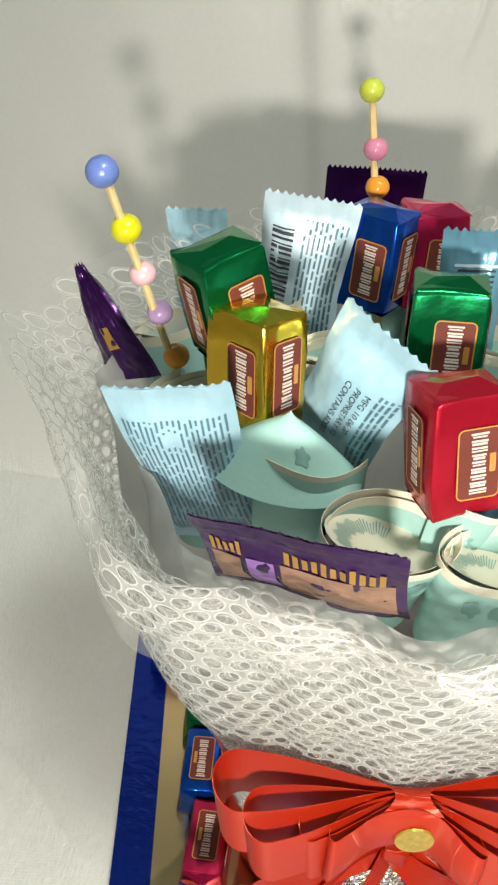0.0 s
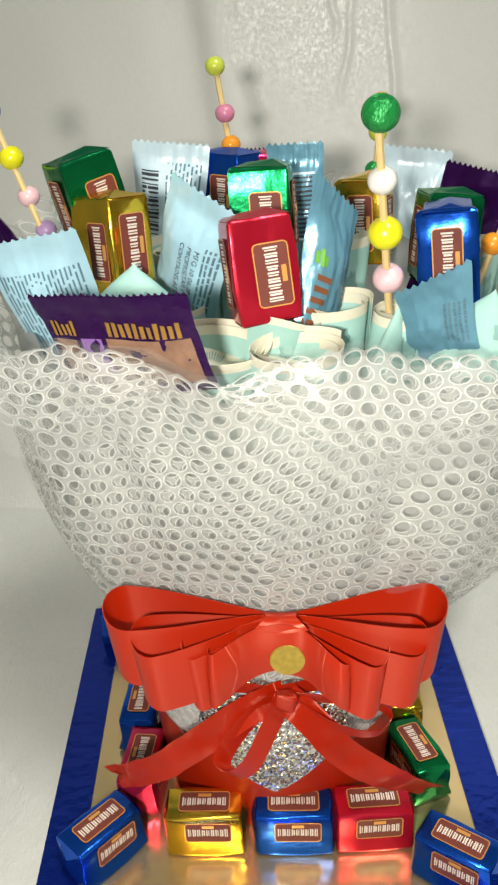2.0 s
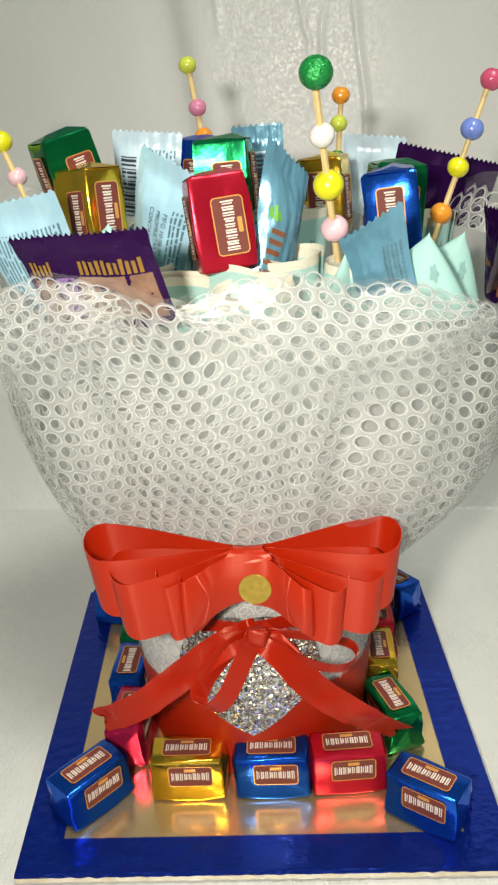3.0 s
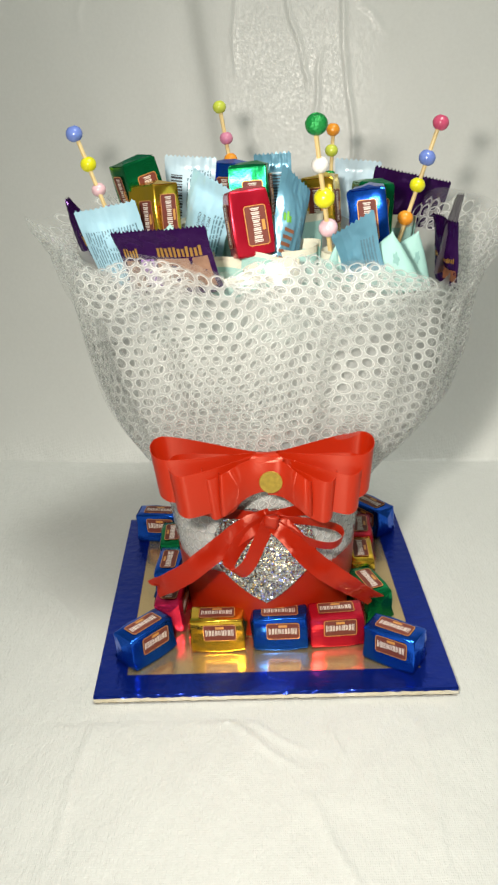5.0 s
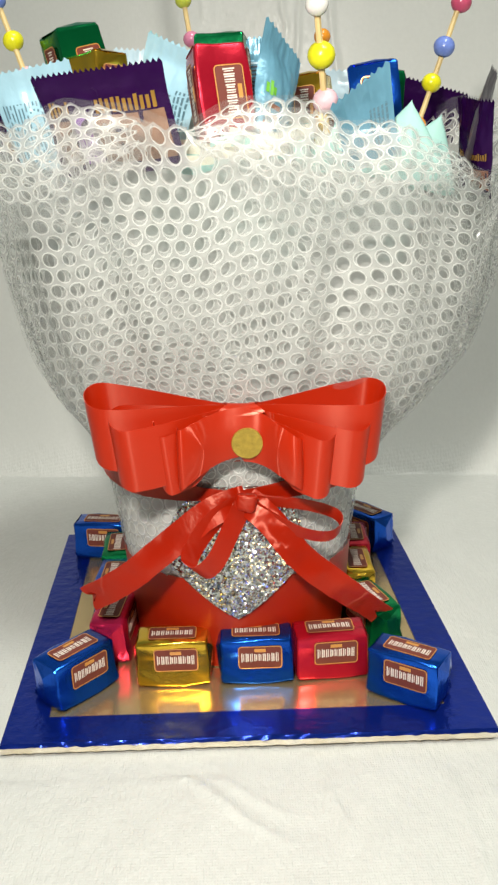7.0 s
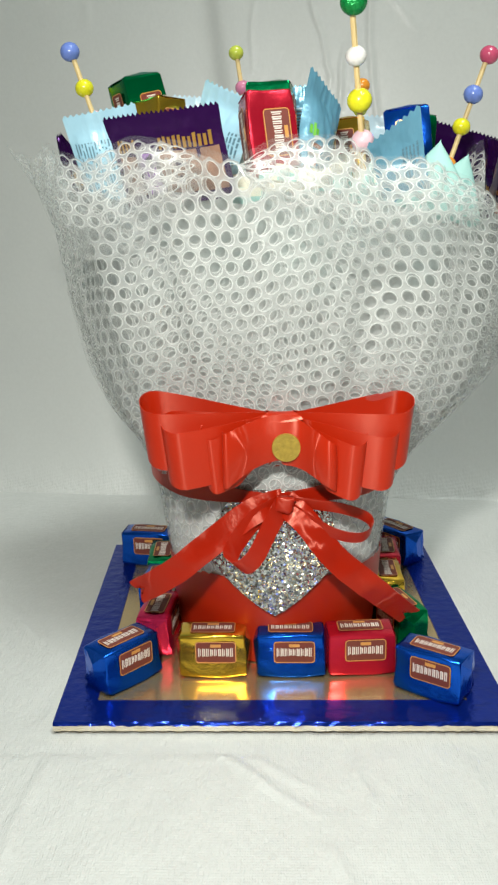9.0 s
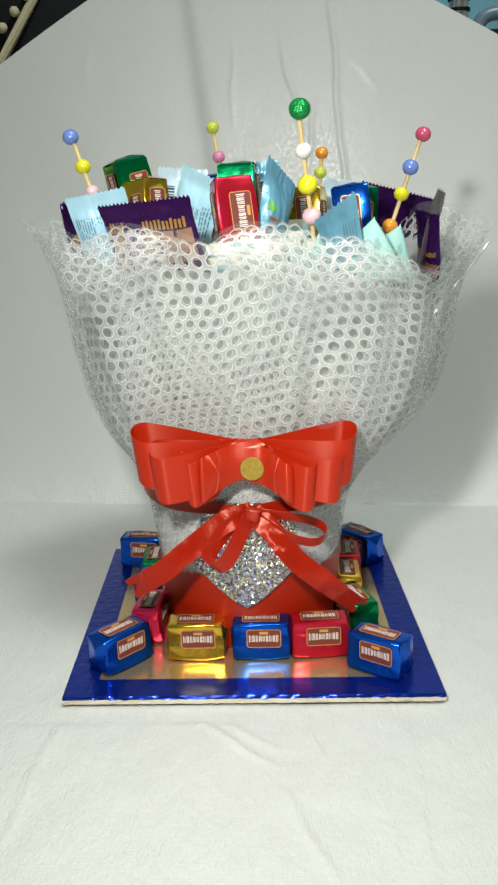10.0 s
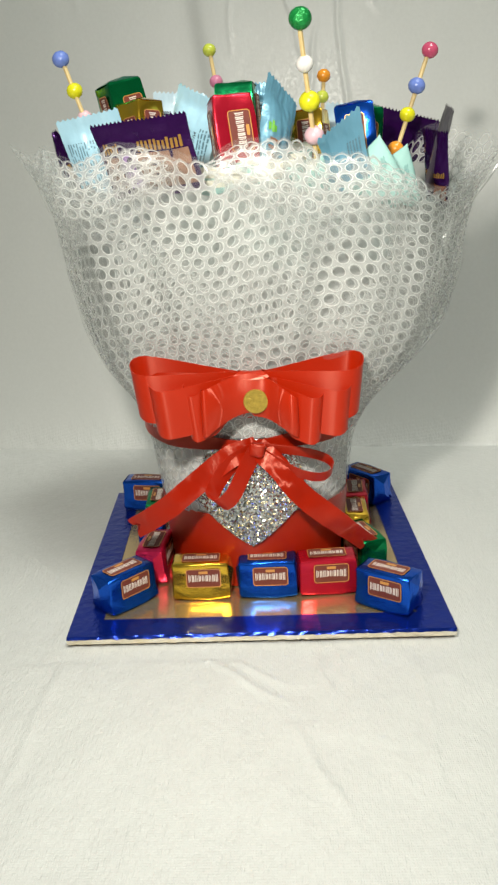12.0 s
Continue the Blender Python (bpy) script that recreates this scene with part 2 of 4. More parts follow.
def tube(points, r, n=8):
    bm = bmesh.new()
    pts = [Vector(p) for p in points]
    rings = []
    for i, p in enumerate(pts):
        d = (pts[min(i + 1, len(pts) - 1)] - pts[max(i - 1, 0)]).normalized()
        q = d.to_track_quat("Z", "Y")
        rings.append([bm.verts.new(p + q @ Vector((r * math.cos(2 * math.pi * k / n), r * math.sin(2 * math.pi * k / n), 0))) for k in range(n)])
    for a, b in zip(rings, rings[1:]):
        for k in range(n):
            bm.faces.new((a[k], a[(k + 1) % n], b[(k + 1) % n], b[k]))
    bm.faces.new(rings[0][::-1]), bm.faces.new(rings[-1])
    return bm


# ---- setting: cloth, room ----
def sheet_edge(x):
    return 0.625 - 0.62 * math.sqrt((x + 0.01) ** 2 + 0.01)


FLOOR_CREASES = ((-0.043, -0.010, 0.014, -0.064, 0.0022, 0.0024), (-0.033, -0.008, 0.020, -0.050, 0.0014, 0.0022), (-0.123, -0.026, -0.127, -0.136, 0.002, 0.003), (0.020, -0.086, 0.050, -0.166, 0.002, 0.0026),
                 (0.035, -0.016, 0.043, -0.067, 0.0016, 0.0022), (0.097, -0.022, 0.092, -0.149, 0.0016, 0.003), (0.06, -0.20, 0.12, -0.30, 0.002, 0.004), (-0.21, 0.16, -0.145, 0.09, 0.002, 0.003), (-0.05, -0.2, -0.02, -0.32, 0.0016, 0.003))
WALL_CREASES = ((-0.018, 0.47, -0.022, 0.385, 0.0010, 0.0022), (0.027, 0.465, 0.045, 0.394, 0.002, 0.0022), (0.045, 0.40, 0.049, 0.37, 0.0015, 0.0022), (0.062, 0.41, 0.052, 0.33, 0.0018, 0.0022),
                (0.077, 0.52, 0.085, 0.385, 0.003, 0.0024), (0.085, 0.40, 0.094, 0.27, 0.003, 0.0024), (0.094, 0.45, 0.125, 0.415, 0.0015, 0.003), (-0.165, 0.47, -0.172, 0.43, 0.0012, 0.003))


def ridge(p, q, rows, raised=0.75):
    """The height of the creases at (p, q): rows of two ends, height and width."""
    total = 0.0
    for x0, y0, x1, y1, hgt, wid in rows:
        dx, dy = x1 - x0, y1 - y0
        t = max(0, min(1, ((p - x0) * dx + (q - y0) * dy) / (dx * dx + dy * dy)))
        bend = 0.0012 * math.sin(9 * t + 40 * x0)
        d = math.hypot(p - x0 - dx * t - bend, q - y0 - dy * t)
        if d < 4 * wid:
            total += raised * hgt * math.sin(math.pi * (0.1 + 0.8 * t)) * math.exp(-(d / wid) ** 2)
    return total


def cloth(u, v):
    w = 2 * u - 1
    x = 0.95 * (0.34 * w + 0.66 * w ** 3)
    fold = 0.385 - 0.10 * x + 0.006 * math.sin(9 * x)
    if v < 0.6:
        k = 1 - v / 0.6
        y = fold - 0.88 * k - max(0, k - 0.85) ** 2 * 35
        z = 0.0014 * noise.noise((x * 7, y * 7, 1)) + 0.0006 * noise.noise((x * 22, y * 22, 4)) + ridge(x, y, FLOOR_CREASES, 0.75)
        if abs(x) < 0.16 and -0.02 < y < 0.27:
            z = min(z, 0.0)
        z -= 0.002
    else:
        s = (v - 0.6) / 0.4
        top = max(sheet_edge(x), 0.12)
        z = top * s
        y = fold + 0.03 * (1 - math.exp(-z / 0.05)) + 0.06 * z + 0.006 * noise.noise((x * 5, z * 2.5, 7)) + 0.0006 * noise.noise((x * 22, z * 14, 3))
        y -= ridge(x, z, WALL_CREASES, 0.5) + 0.004 / (1 + math.exp(-(x + 0.045 + 0.12 * (z - 0.35)) / 0.003)) * min(1, z * 6)
        z -= 0.002
    return x, y, z


tagged(link("ground", grid(cloth, 440, 640), FABRIC), "off-white satin cloth spread and draped up behind", "cloth", kind="structure")

WALL = material("light_blue_wall", (0.25, 0.55, 0.70), 0.7, 0, 0.1, 3, 0.1, 60)
PLASTER = material("cream_plaster", (0.55, 0.55, 0.5), 0.8, 0, 0.08, 3, 0.1, 60)


def room_piece(name, size, at, mat, label, category):
    ob = tagged(link(name, rounded_box(*size, 0), mat, smooth=False), label, category, kind="structure")
    ob.location = at
    return ob


# Ceiling and cream walls are an unseen shell, added for bounce and reflections.
room_piece("floor", (5.2, 5.2, 0.1), (0, -0.6, -0.08), PLASTER, "plain pale floor under the cloth", "floor")
room_piece("ceiling", (5.2, 5.2, 0.1), (0, -0.6, 2.45), PLASTER, "plain pale ceiling, unseen, added to close the room", "ceiling")
room_piece("wall_north", (5.2, 0.1, 2.43), (0, 1.95, 1.185), WALL, "light blue painted wall", "wall")
room_piece("wall_south", (5.2, 0.1, 2.43), (0, -3.15, 1.185), PLASTER, "plain cream wall, unseen, added to close the room", "wall")
room_piece("wall_east", (0.1, 5.0, 2.43), (2.55, -0.6, 1.185), PLASTER, "plain cream wall, unseen, added to close the room", "wall")
room_piece("wall_west", (0.1, 5.0, 2.43), (-2.55, -0.6, 1.185), PLASTER, "plain cream wall, unseen, added to close the room", "wall")

# ---- the board ----
FL, FR, BR, BL = Vector((-0.125, 0, 0)), Vector((0.125, 0, 0)), Vector((0.113, 0.251, 0)), Vector((-0.135, 0.25, 0))


def on_board(u, v):
    return FL.lerp(FR, u).lerp(BL.lerp(BR, u), v)


board = thing("cake_board", pose(0, 0, 0), "square gold foil board with a royal blue border", "board")


def slab(u0, v0, u1, v1, z0, z1):
    bm = bmesh.new()
    c = [on_board(*p) for p in ((u0, v0), (u1, v0), (u1, v1), (u0, v1))]
    a, b = [bm.verts.new((p.x, p.y, z0)) for p in c], [bm.verts.new((p.x, p.y, z1)) for p in c]
    bm.faces.new(a[::-1]), bm.faces.new(b)
    for i in range(4):
        j = (i + 1) % 4
        bm.faces.new((a[i], a[j], b[j], b[i]))
    return bm


part("base", slab(0.002, 0.002, 0.998, 0.998, 0, 0.0046), BOARD, board, "gold foil surface", False)
B = 0.085
for u0, v0, u1, v1 in ((0, 0, 1, B), (0, 1 - B, 1, 1), (0, B, B, 1 - B), (1 - B, B, 1, 1 - B)):
    bm = slab(u0, v0, u1, v1, 0.0046, 0.0052)
    part("border_strip", bm, BORDER, board, "royal blue metallic border", False)


def edge_strip(u, v):
    p = on_board(u, 0)
    return p.x, -0.0012 - 0.0008 * noise.noise((u * 60, 0, v)), 0.0003 + 0.0033 * v + 0.0004 * noise.noise((u * 90, 3, v))


def edge_fold(u, v):
    p = on_board(u, 0)
    return p.x, -0.0013 + 0.0012 * v - 0.0006 * noise.noise((u * 50, 7, v)), 0.0034 + 0.0020 * v + 0.0005 * noise.noise((u * 70, 9, 0)) * (1 - v)


part("edge_fold", grid(edge_fold, 120, 3), BORDER, board, "blue foil folded over the edge")
part("edge_tape", grid(edge_strip, 120, 3), EDGE, board, "crinkled silvery tape along the edge")


# ---- candies ----
CL, CA, CB = 0.040, 0.026, 0.020


def letter_bars(w, h):
    """A row of plain bars in place of a name."""
    bm = bmesh.new()
    n = 9
    step = w / n
    for i in range(n):
        hh = h * (0.78 + 0.22 * abs(i - 4) / 4)
        x = -w / 2 + (i + 0.5) * step
        for dx, dy, bw, bh in ((-0.26 * step, 0, 0.27 * step, hh), (0.16 * step, 0, (0.20 + 0.12 * (i % 2)) * step, hh * (0.8 + 0.2 * (i % 3) / 2))):
            plate([(x + dx - bw / 2, dy - bh / 2), (x + dx + bw / 2, dy - bh / 2), (x + dx + bw / 2, dy + bh / 2), (x + dx - bw / 2, dy + bh / 2)], 0.00012, bm)
    return bm


def candy(name, foil_mat, label):
    """A foil-wrapped block: long axis x, wide face to y, narrow face to z; origin at its middle."""
    c = thing(name, pose(0, 0, 0), label, "candy", "foil-wrapped chocolates")
    bm = rounded_box(CL, CB, CA, 0.0017, 2)
    bmesh.ops.subdivide_edges(bm, edges=bm.edges[:], cuts=2, use_grid_fill=True)
    shift = Vector((foil_mat.diffuse_color[0], len(foil_mat.name), 0))
    for v in bm.verts:
        v.co += 0.0009 * noise.noise_vector(v.co * 130 + shift) + 0.0005 * noise.noise_vector(v.co * 420 + shift)
        low = max(0, min(1, (-v.co.z - 0.0045) / 0.008))
        v.co.y += math.copysign(0.0026 * low, v.co.y)
        end = abs(v.co.x) / (CL / 2)
        if end > 0.75:
            v.co.z *= 1 - 0.10 * (end - 0.75) / 0.25
    part("wrapper", bm, foil_mat, c)
    for s in (-1, 1):
        bm = bmesh.new()
        q = [bm.verts.new(p) for p in ((s * CL * 0.485, -CB * 0.475, -CA * 0.47), (s * CL * 0.485, CB * 0.475, -CA * 0.47), (s * CL * 0.485, CB * 0.475, CA * 0.47), (s * CL * 0.485, -CB * 0.475, CA * 0.47), (s * (CL * 0.5 + 0.0015), 0.0015 * s, -CA * 0.22), (s * (CL * 0.5 + 0.0022), -0.001, CA * 0.20))]
        for f in ((0, 4, 5, 3), (1, 2, 5, 4), (0, 1, 4), (3, 5, 2)):
            bm.faces.new([q[i] for i in f])
        bmesh.ops.recalc_face_normals(bm, faces=bm.faces)
        part("end_fold", bm, foil_mat, c, smooth=False)
    for turn, w, h, off in ((90, 0.0240, 0.0138, CB / 2), (-90, 0.0275, 0.0165, CB / 2), (0, 0.0265, 0.0125, CA / 2), (180, 0.0265, 0.0125, CA / 2)):
        m = Matrix.Rotation(radians(turn), 4, "X") @ Matrix.Translation((0, 0, off + 0.0003))
        if turn == 180:
            m = Matrix.Rotation(radians(180), 4, "X") @ Matrix.Translation((0, 0, off + 0.0003))
        if turn == 90:
            m = m @ Matrix.Translation((0.002, 0.0026, 0))
        lab = part("label", moved(plate(round_rect(w, h, 0.002), 0.0002), m), BROWN, c, "brown printed panel", False)
        part("outline", moved(ring_plate(w, h, 0.002, 0.0005, 0.0003), m), OUTLINE, lab, "gold outline", False)
        part("lettering", moved(letter_bars(w * 0.88, h * 0.40), m @ Matrix.Translation((0, 0, 0.0002))), WHITE, lab, "raised white bars", False)
        part("emblem", moved(plate(round_rect(w * 0.26, h * 0.14, 0.0004), 0.0002), m @ Matrix.Translation((0, h * 0.31, 0.0002))), OUTLINE, lab, "gold emblem", False)
    return c


KINDS = {"green": GREEN, "gold": GOLD, "red": RED, "crimson": PINK, "blue": BLUE}
FIRST = {}


def put_candy(colour, m, where):
    label = f"{colour} foil-wrapped chocolate with brown label {where}"
    if colour not in FIRST:
        c = FIRST[colour] = candy("wrapped_candy", KINDS[colour], label)
        c.matrix_basis = m
    else:
        c = copy_thing(FIRST[colour], m)
        tagged(c, label)
    return c


Z0 = 0.0052 + CA / 2
ON_BOARD = (
    ("gold", -0.041, 0.057, 0), ("blue", 0.005, 0.057, 0), ("red", 0.046, 0.059, 4), ("blue", -0.094, 0.046, 48), ("blue", 0.086, 0.034, -33),
    ("crimson", -0.078, 0.090, 85), ("blue", -0.084, 0.134, 88), ("green", -0.086, 0.178, 92), ("blue", -0.102, 0.219, -8),
    ("green", 0.074, 0.096, -70), ("gold", 0.0715, 0.142, -90), ("red", 0.075, 0.182, -92), ("blue", 0.088, 0.222, -50))
for colour, x, y, turn in ON_BOARD:
    put_candy(colour, pose(x, y, Z0, 0, 0, turn), "lying on the gold board")

# ---- the pot ----
PX, PY = -0.004, 0.127
pot = thing("flower_pot", pose(PX, PY, 0.0052), "white card pot with a red band and silver glitter heart", "pot")


def pot_r(z):
    return 0.0640 + 0.0075 * min(1, z / 0.10)


def around(r0, z0, z1, dr=0.0, nu=96, nv=6):
    return grid(lambda u, v: ((pot_r(z0 + (z1 - z0) * v) + dr) * math.sin(2 * math.pi * u), -(pot_r(z0 + (z1 - z0) * v) + dr) * math.cos(2 * math.pi * u), z0 + (z1 - z0) * v), nu, nv, True)


part("body", thicken(around(0, 0, 0.16), 0.0015), POT_WHITE, pot)
part("red_band", around(0, 0.0002, 0.056, 0.0012), SATIN, pot, "glossy red ribbon band")
part("ribbon_band", around(0, 0.128, 0.152, 0.0046), SATIN, pot, "glossy red ribbon round the neck")


def heart_surface(x, z, out):
    r = pot_r(z) + out
    a = x / r
    return r * math.sin(a), -r * math.cos(a), z


def heart():
    bm = bmesh.new()
    tip, top, wide = 0.034, 0.114, 0.039
    n = 24
    rows = []
    for j in range(n + 1):
        z = tip + (top - tip) * j / n
        s = (z - tip) / (top - tip)
        half = wide * min(1, (s / 0.40) ** 0.85) if s < 0.40 else wide * math.sqrt(max(0, 1 - ((s - 0.40) / 0.62) ** 2.6))
        rows.append([bm.verts.new(heart_surface(half * (2 * i / 16 - 1), z, 0.0042)) for i in range(17)])
    for a, b in zip(rows, rows[1:]):
        for i in range(16):
            bm.faces.new((a[i], a[i + 1], b[i + 1], b[i]))
    bmesh.ops.remove_doubles(bm, verts=bm.verts, dist=0.00005)
    return thicken(bm, 0.0012)


part("heart", moved(heart(), pose(0, 0, 0)), GLITTER, pot, "silver glitter heart")

# ---- the net wrap ----
RIGHT = ((0.0, 0.0695, 0.062), (0.18, 0.0750, 0.104), (0.30, 0.092, 0.130), (0.42, 0.114, 0.150), (0.55, 0.135, 0.178), (0.70, 0.140, 0.216), (0.85, 0.138, 0.262), (1.0, 0.143, 0.294))
LEFT = ((0.0, 0.0695, 0.062), (0.18, 0.0745, 0.104), (0.30, 0.083, 0.130), (0.42, 0.099, 0.150), (0.55, 0.111, 0.178), (0.70, 0.118, 0.216), (0.85, 0.120, 0.262), (1.0, 0.135, 0.294))
FRONT = ((0.0, 0.0695, 0.062), (0.18, 0.0745, 0.104), (0.30, 0.0755, 0.130), (0.42, 0.077, 0.152), (0.55, 0.084, 0.180), (0.70, 0.099, 0.216), (0.85, 0.113, 0.260), (1.0, 0.124, 0.294))


def profile(rows, s):
    for (s0, r0, z0), (s1, r1, z1) in zip(rows, rows[1:]):
        if s <= s1:
            k = (s - s0) / (s1 - s0)
            return r0 + (r1 - r0) * k, z0 + (z1 - z0) * k
    return r1 + (r1 - r0) * (s - 1) / 0.15, z1 + (z1 - z0) * (s - 1) / 0.15


def wrap(a, s, inner=0.0):
    """The wrap's surface: angle a (0 to the front, growing to the right) and s from the pot's foot to the rim."""
    a = (a + math.pi) % (2 * math.pi) - math.pi
    k = math.sin(a) ** 2
    both = [(profile(RIGHT if a > 0 else LEFT, s + d), profile(FRONT, s + d)) for d in (-0.04, -0.02, 0, 0.02, 0.04)]
    r = sum(p[0] * k + q[0] * (1 - k) for p, q in both) / 5
    z = sum(p[1] * k + q[1] * (1 - k) for p, q in both) / 5
    k = max(0, (s - 0.20) / 0.80)
    r *= 1 - inner * k
    front, side = max(0, math.cos(a)), abs(math.sin(a))
    fold = 0.0030 * math.sin(7 * a + 1.2) + 0.0012 * math.sin(17 * a + 3 * s) + 0.0006 * math.sin(31 * a + 2)
    r += fold * (0.05 + 0.95 * min(1, 2 * k)) + 0.004 * k * noise.noise((4 * math.sin(a), 4 * math.cos(a), s * 5 + inner * 30))
    r += k ** 2.5 * (0.030 * math.exp(-((a - 1.45) / 0.35) ** 2) + 0.016 * math.exp(-((a + 1.66) / 0.34) ** 2))
    r += 0.006 * k ** 3 * math.exp(-((a + 0.5) / 0.35) ** 2)
    z += k ** 3 * (0.011 * math.exp(-((a + 0.40) / 0.32) ** 2) + 0.010 * (1 - front) + (0.006 / (1 + math.exp(-(a - 0.02) / 0.07)) - 0.005) * front ** 0.5 + 0.003 * math.sin(5 * a + 0.6) + 0.0025 * math.sin(11 * a) + 0.0012 * math.sin(23 * a + 1) - 0.026 * math.exp(-((a - 1.1) / 0.45) ** 2))
    return Vector((PX + r * math.sin(a), PY - r * math.cos(a), z))


STEPS = [0.0]
for (s0, r0, z0), (s1, r1, z1) in zip(FRONT, FRONT[1:]):
    STEPS.append(STEPS[-1] + math.hypot(r1 - r0, z1 - z0))


def height_at(y):
    """The wrap's s at the length y up its front."""
    for i in range(1, len(STEPS)):
        if y <= STEPS[i] or i == len(STEPS) - 1:
            return FRONT[i - 1][0] + (FRONT[i][0] - FRONT[i - 1][0]) * (y - STEPS[i - 1]) / (STEPS[i] - STEPS[i - 1])


def angle_at(x, s):
    """The angle at the length x round the wrap from its front."""
    f, side = profile(FRONT, s)[0], profile(RIGHT if x > 0 else LEFT, s)[0]
    a = x / (0.5 * (f + side))
    for i in range(3):
        a -= (f * a + (side - f) * (a / 2 - math.sin(2 * a) / 4) - x) / (f + (side - f) * math.sin(a) ** 2)
    return a


def lattice(cells, surface, tilt=0.0, tall=1.0):
    """The net as two meshes of hexagon cells: the milky web, and a thin ring round each hole. cells: the middles; surface takes flat places on the sheet."""
    web, rings = ([], []), ([], [])
    for cx, cy in cells:
        wobble = 0.96 + 0.08 * noise.cell((cx * 191.3, cy * 217.7, 2))

        def at(h, a):
            return surface(cx + h * PITCH * math.cos(a + tilt), cy + tall * h * PITCH * math.sin(a + tilt))
        rim = [at(0.462 * wobble, radians(30 * k + 30)) for k in range(12)]
        first = len(web[0])
        web[0].extend([at(0.5774, radians(60 * k + 30)) for k in range(6)] + rim)
        for k in range(6):
            web[1].append((first + k, first + 6 + (2 * k + 1) % 12, first + 6 + 2 * k))
            web[1].append((first + k, first + (k + 1) % 6, first + 6 + (2 * k + 2) % 12, first + 7 + 2 * k))
        first = len(rings[0])
        rings[0].extend(rim + [at(0.392 * wobble, radians(30 * k + 30)) for k in range(12)])
        for k in range(12):
            rings[1].append((first + k, first + (k + 1) % 12, first + 12 + (k + 1) % 12, first + 12 + k))
    out = []
    for verts, faces in (web, rings):
        me = bpy.data.meshes.new("net")
        me.from_pydata(verts, [], faces)
        bm = bmesh.new()
        bm.from_mesh(me)
        bpy.data.meshes.remove(me)
        out.append(bm)
    return out


def net_parts(name, meshes, label):
    part(name, meshes[0], WEB, bouquet_wrap, "milky film between the rings")
    part(name, meshes[1], NET, bouquet_wrap, label)


PITCH = 0.0084


def wrap_net(s0, s1, turn, inner, tilt, seed):
    """The net print all round the wrap, its rows tilted, its seam at the back."""
    cells = []
    c, d = math.cos(tilt), math.sin(tilt)
    for j in range(-90, 90):
        for i in range(-90, 91):
            p, q = (i + 0.5 * (j % 2)) * PITCH, j * 0.866 * PITCH
            x, y = p * c - q * d, (p * d + q * c) * 1.10 + 0.12
            if 0 < y < STEPS[-1] and s0 < height_at(y) < s1 and abs(x) < 0.46 and abs(angle_at(x, height_at(y))) <= math.pi:
                cells.append((x, y))

    def surface(x, y):
        s = height_at(y)
        return wrap(*strayed(angle_at(x, s) + turn, s, seed), inner)
    return lattice(cells, surface, tilt=tilt, tall=1.10)


def patch_net(across, down, surface):
    """A piece of net on a patch whose sides run from 0 to 1; across and down are its metres."""
    cells = [((i + 0.5 * (j % 2)) * PITCH, j * 0.866 * PITCH) for j in range(int(down / PITCH / 0.866)) for i in range(int(across / PITCH))]
    return lattice(cells, lambda x, y: surface(x / across, y / down))


def strayed(a, s, seed=0):
    """The print's lattice wanders a little on the sheet."""
    q = (1.6 * math.sin(a), 1.6 * math.cos(a), 2.2 * s + seed)
    return a + 0.05 * noise.noise(q) + 0.02 * math.sin(8 * s + 3 * a), s + 0.020 * noise.noise((q[1] + 5, q[0], q[2])) * min(1, 2 * s) * min(1, 4 * (1.02 - s))


bouquet_wrap = thing("bouquet_wrap", pose(0, 0, 0), "clear film wrap with white honeycomb net print", "wrapping")
net_parts("net_sheet", wrap_net(0.0, 1.0, 0.0, 0.0, 0.22, 0), "white honeycomb net print")
part("film_sheet", grid(lambda u, v: wrap(2 * math.pi * u, 0.01 + 1.01 * v, 0.008), 200, 60, True), FILM, bouquet_wrap, "clear crinkled film")
net_parts("inner_net_sheet", wrap_net(0.24, 0.97, 0.02, 0.05, 0.16, 3), "inner layer of white net")
part("lining", grid(lambda u, v: wrap(2 * math.pi * u, 0.22 + 0.70 * v, 0.16), 120, 20, True), LINING, bouquet_wrap, "milky white lining film")
part("outer_film", grid(lambda u, v: wrap(math.pi * (0.18 + 0.64 * u), 0.26 + 0.46 * v, -0.015), 60, 24), FILM, bouquet_wrap, "loose clear film")
part("outer_film", grid(lambda u, v: wrap(-math.pi * (0.18 + 0.64 * u), 0.26 + 0.46 * v, -0.015), 60, 24), FILM, bouquet_wrap, "loose clear film")
FOOT, CORNER = Vector((0.121, 0.112, 0.222)), Vector((0.169, 0.118, 0.284))


def corner(u, v):
    """The loose corner of the sheet that stands off the wrap."""
    p = wrap(1.15, 0.60 + 0.38 * v).lerp(FOOT.lerp(CORNER, v), u)
    return p + Vector((0, -0.006 * math.sin(math.pi * u) + 0.0015 * noise.noise((u * 6, v * 6, 2)), 0))


net_parts("corner", patch_net(0.055, 0.078, corner), "white net on the loose corner")
part("corner", grid(corner, 24, 24), HAZE, bouquet_wrap, "loose clear film corner")
# The bright streak along the corner's fold, built as a white tube.
part("film_fold", tube([FOOT.lerp(CORNER, i / 14) + Vector((0.0004, 0.0012 * noise.noise((i * 0.7, 1, 1)), 0.001 * noise.noise((i * 0.5, 4, 1)))) for i in range(15)], 0.0011, 8), FOLD_GLINT, bouquet_wrap, "folded film edge, its glint put in as white")


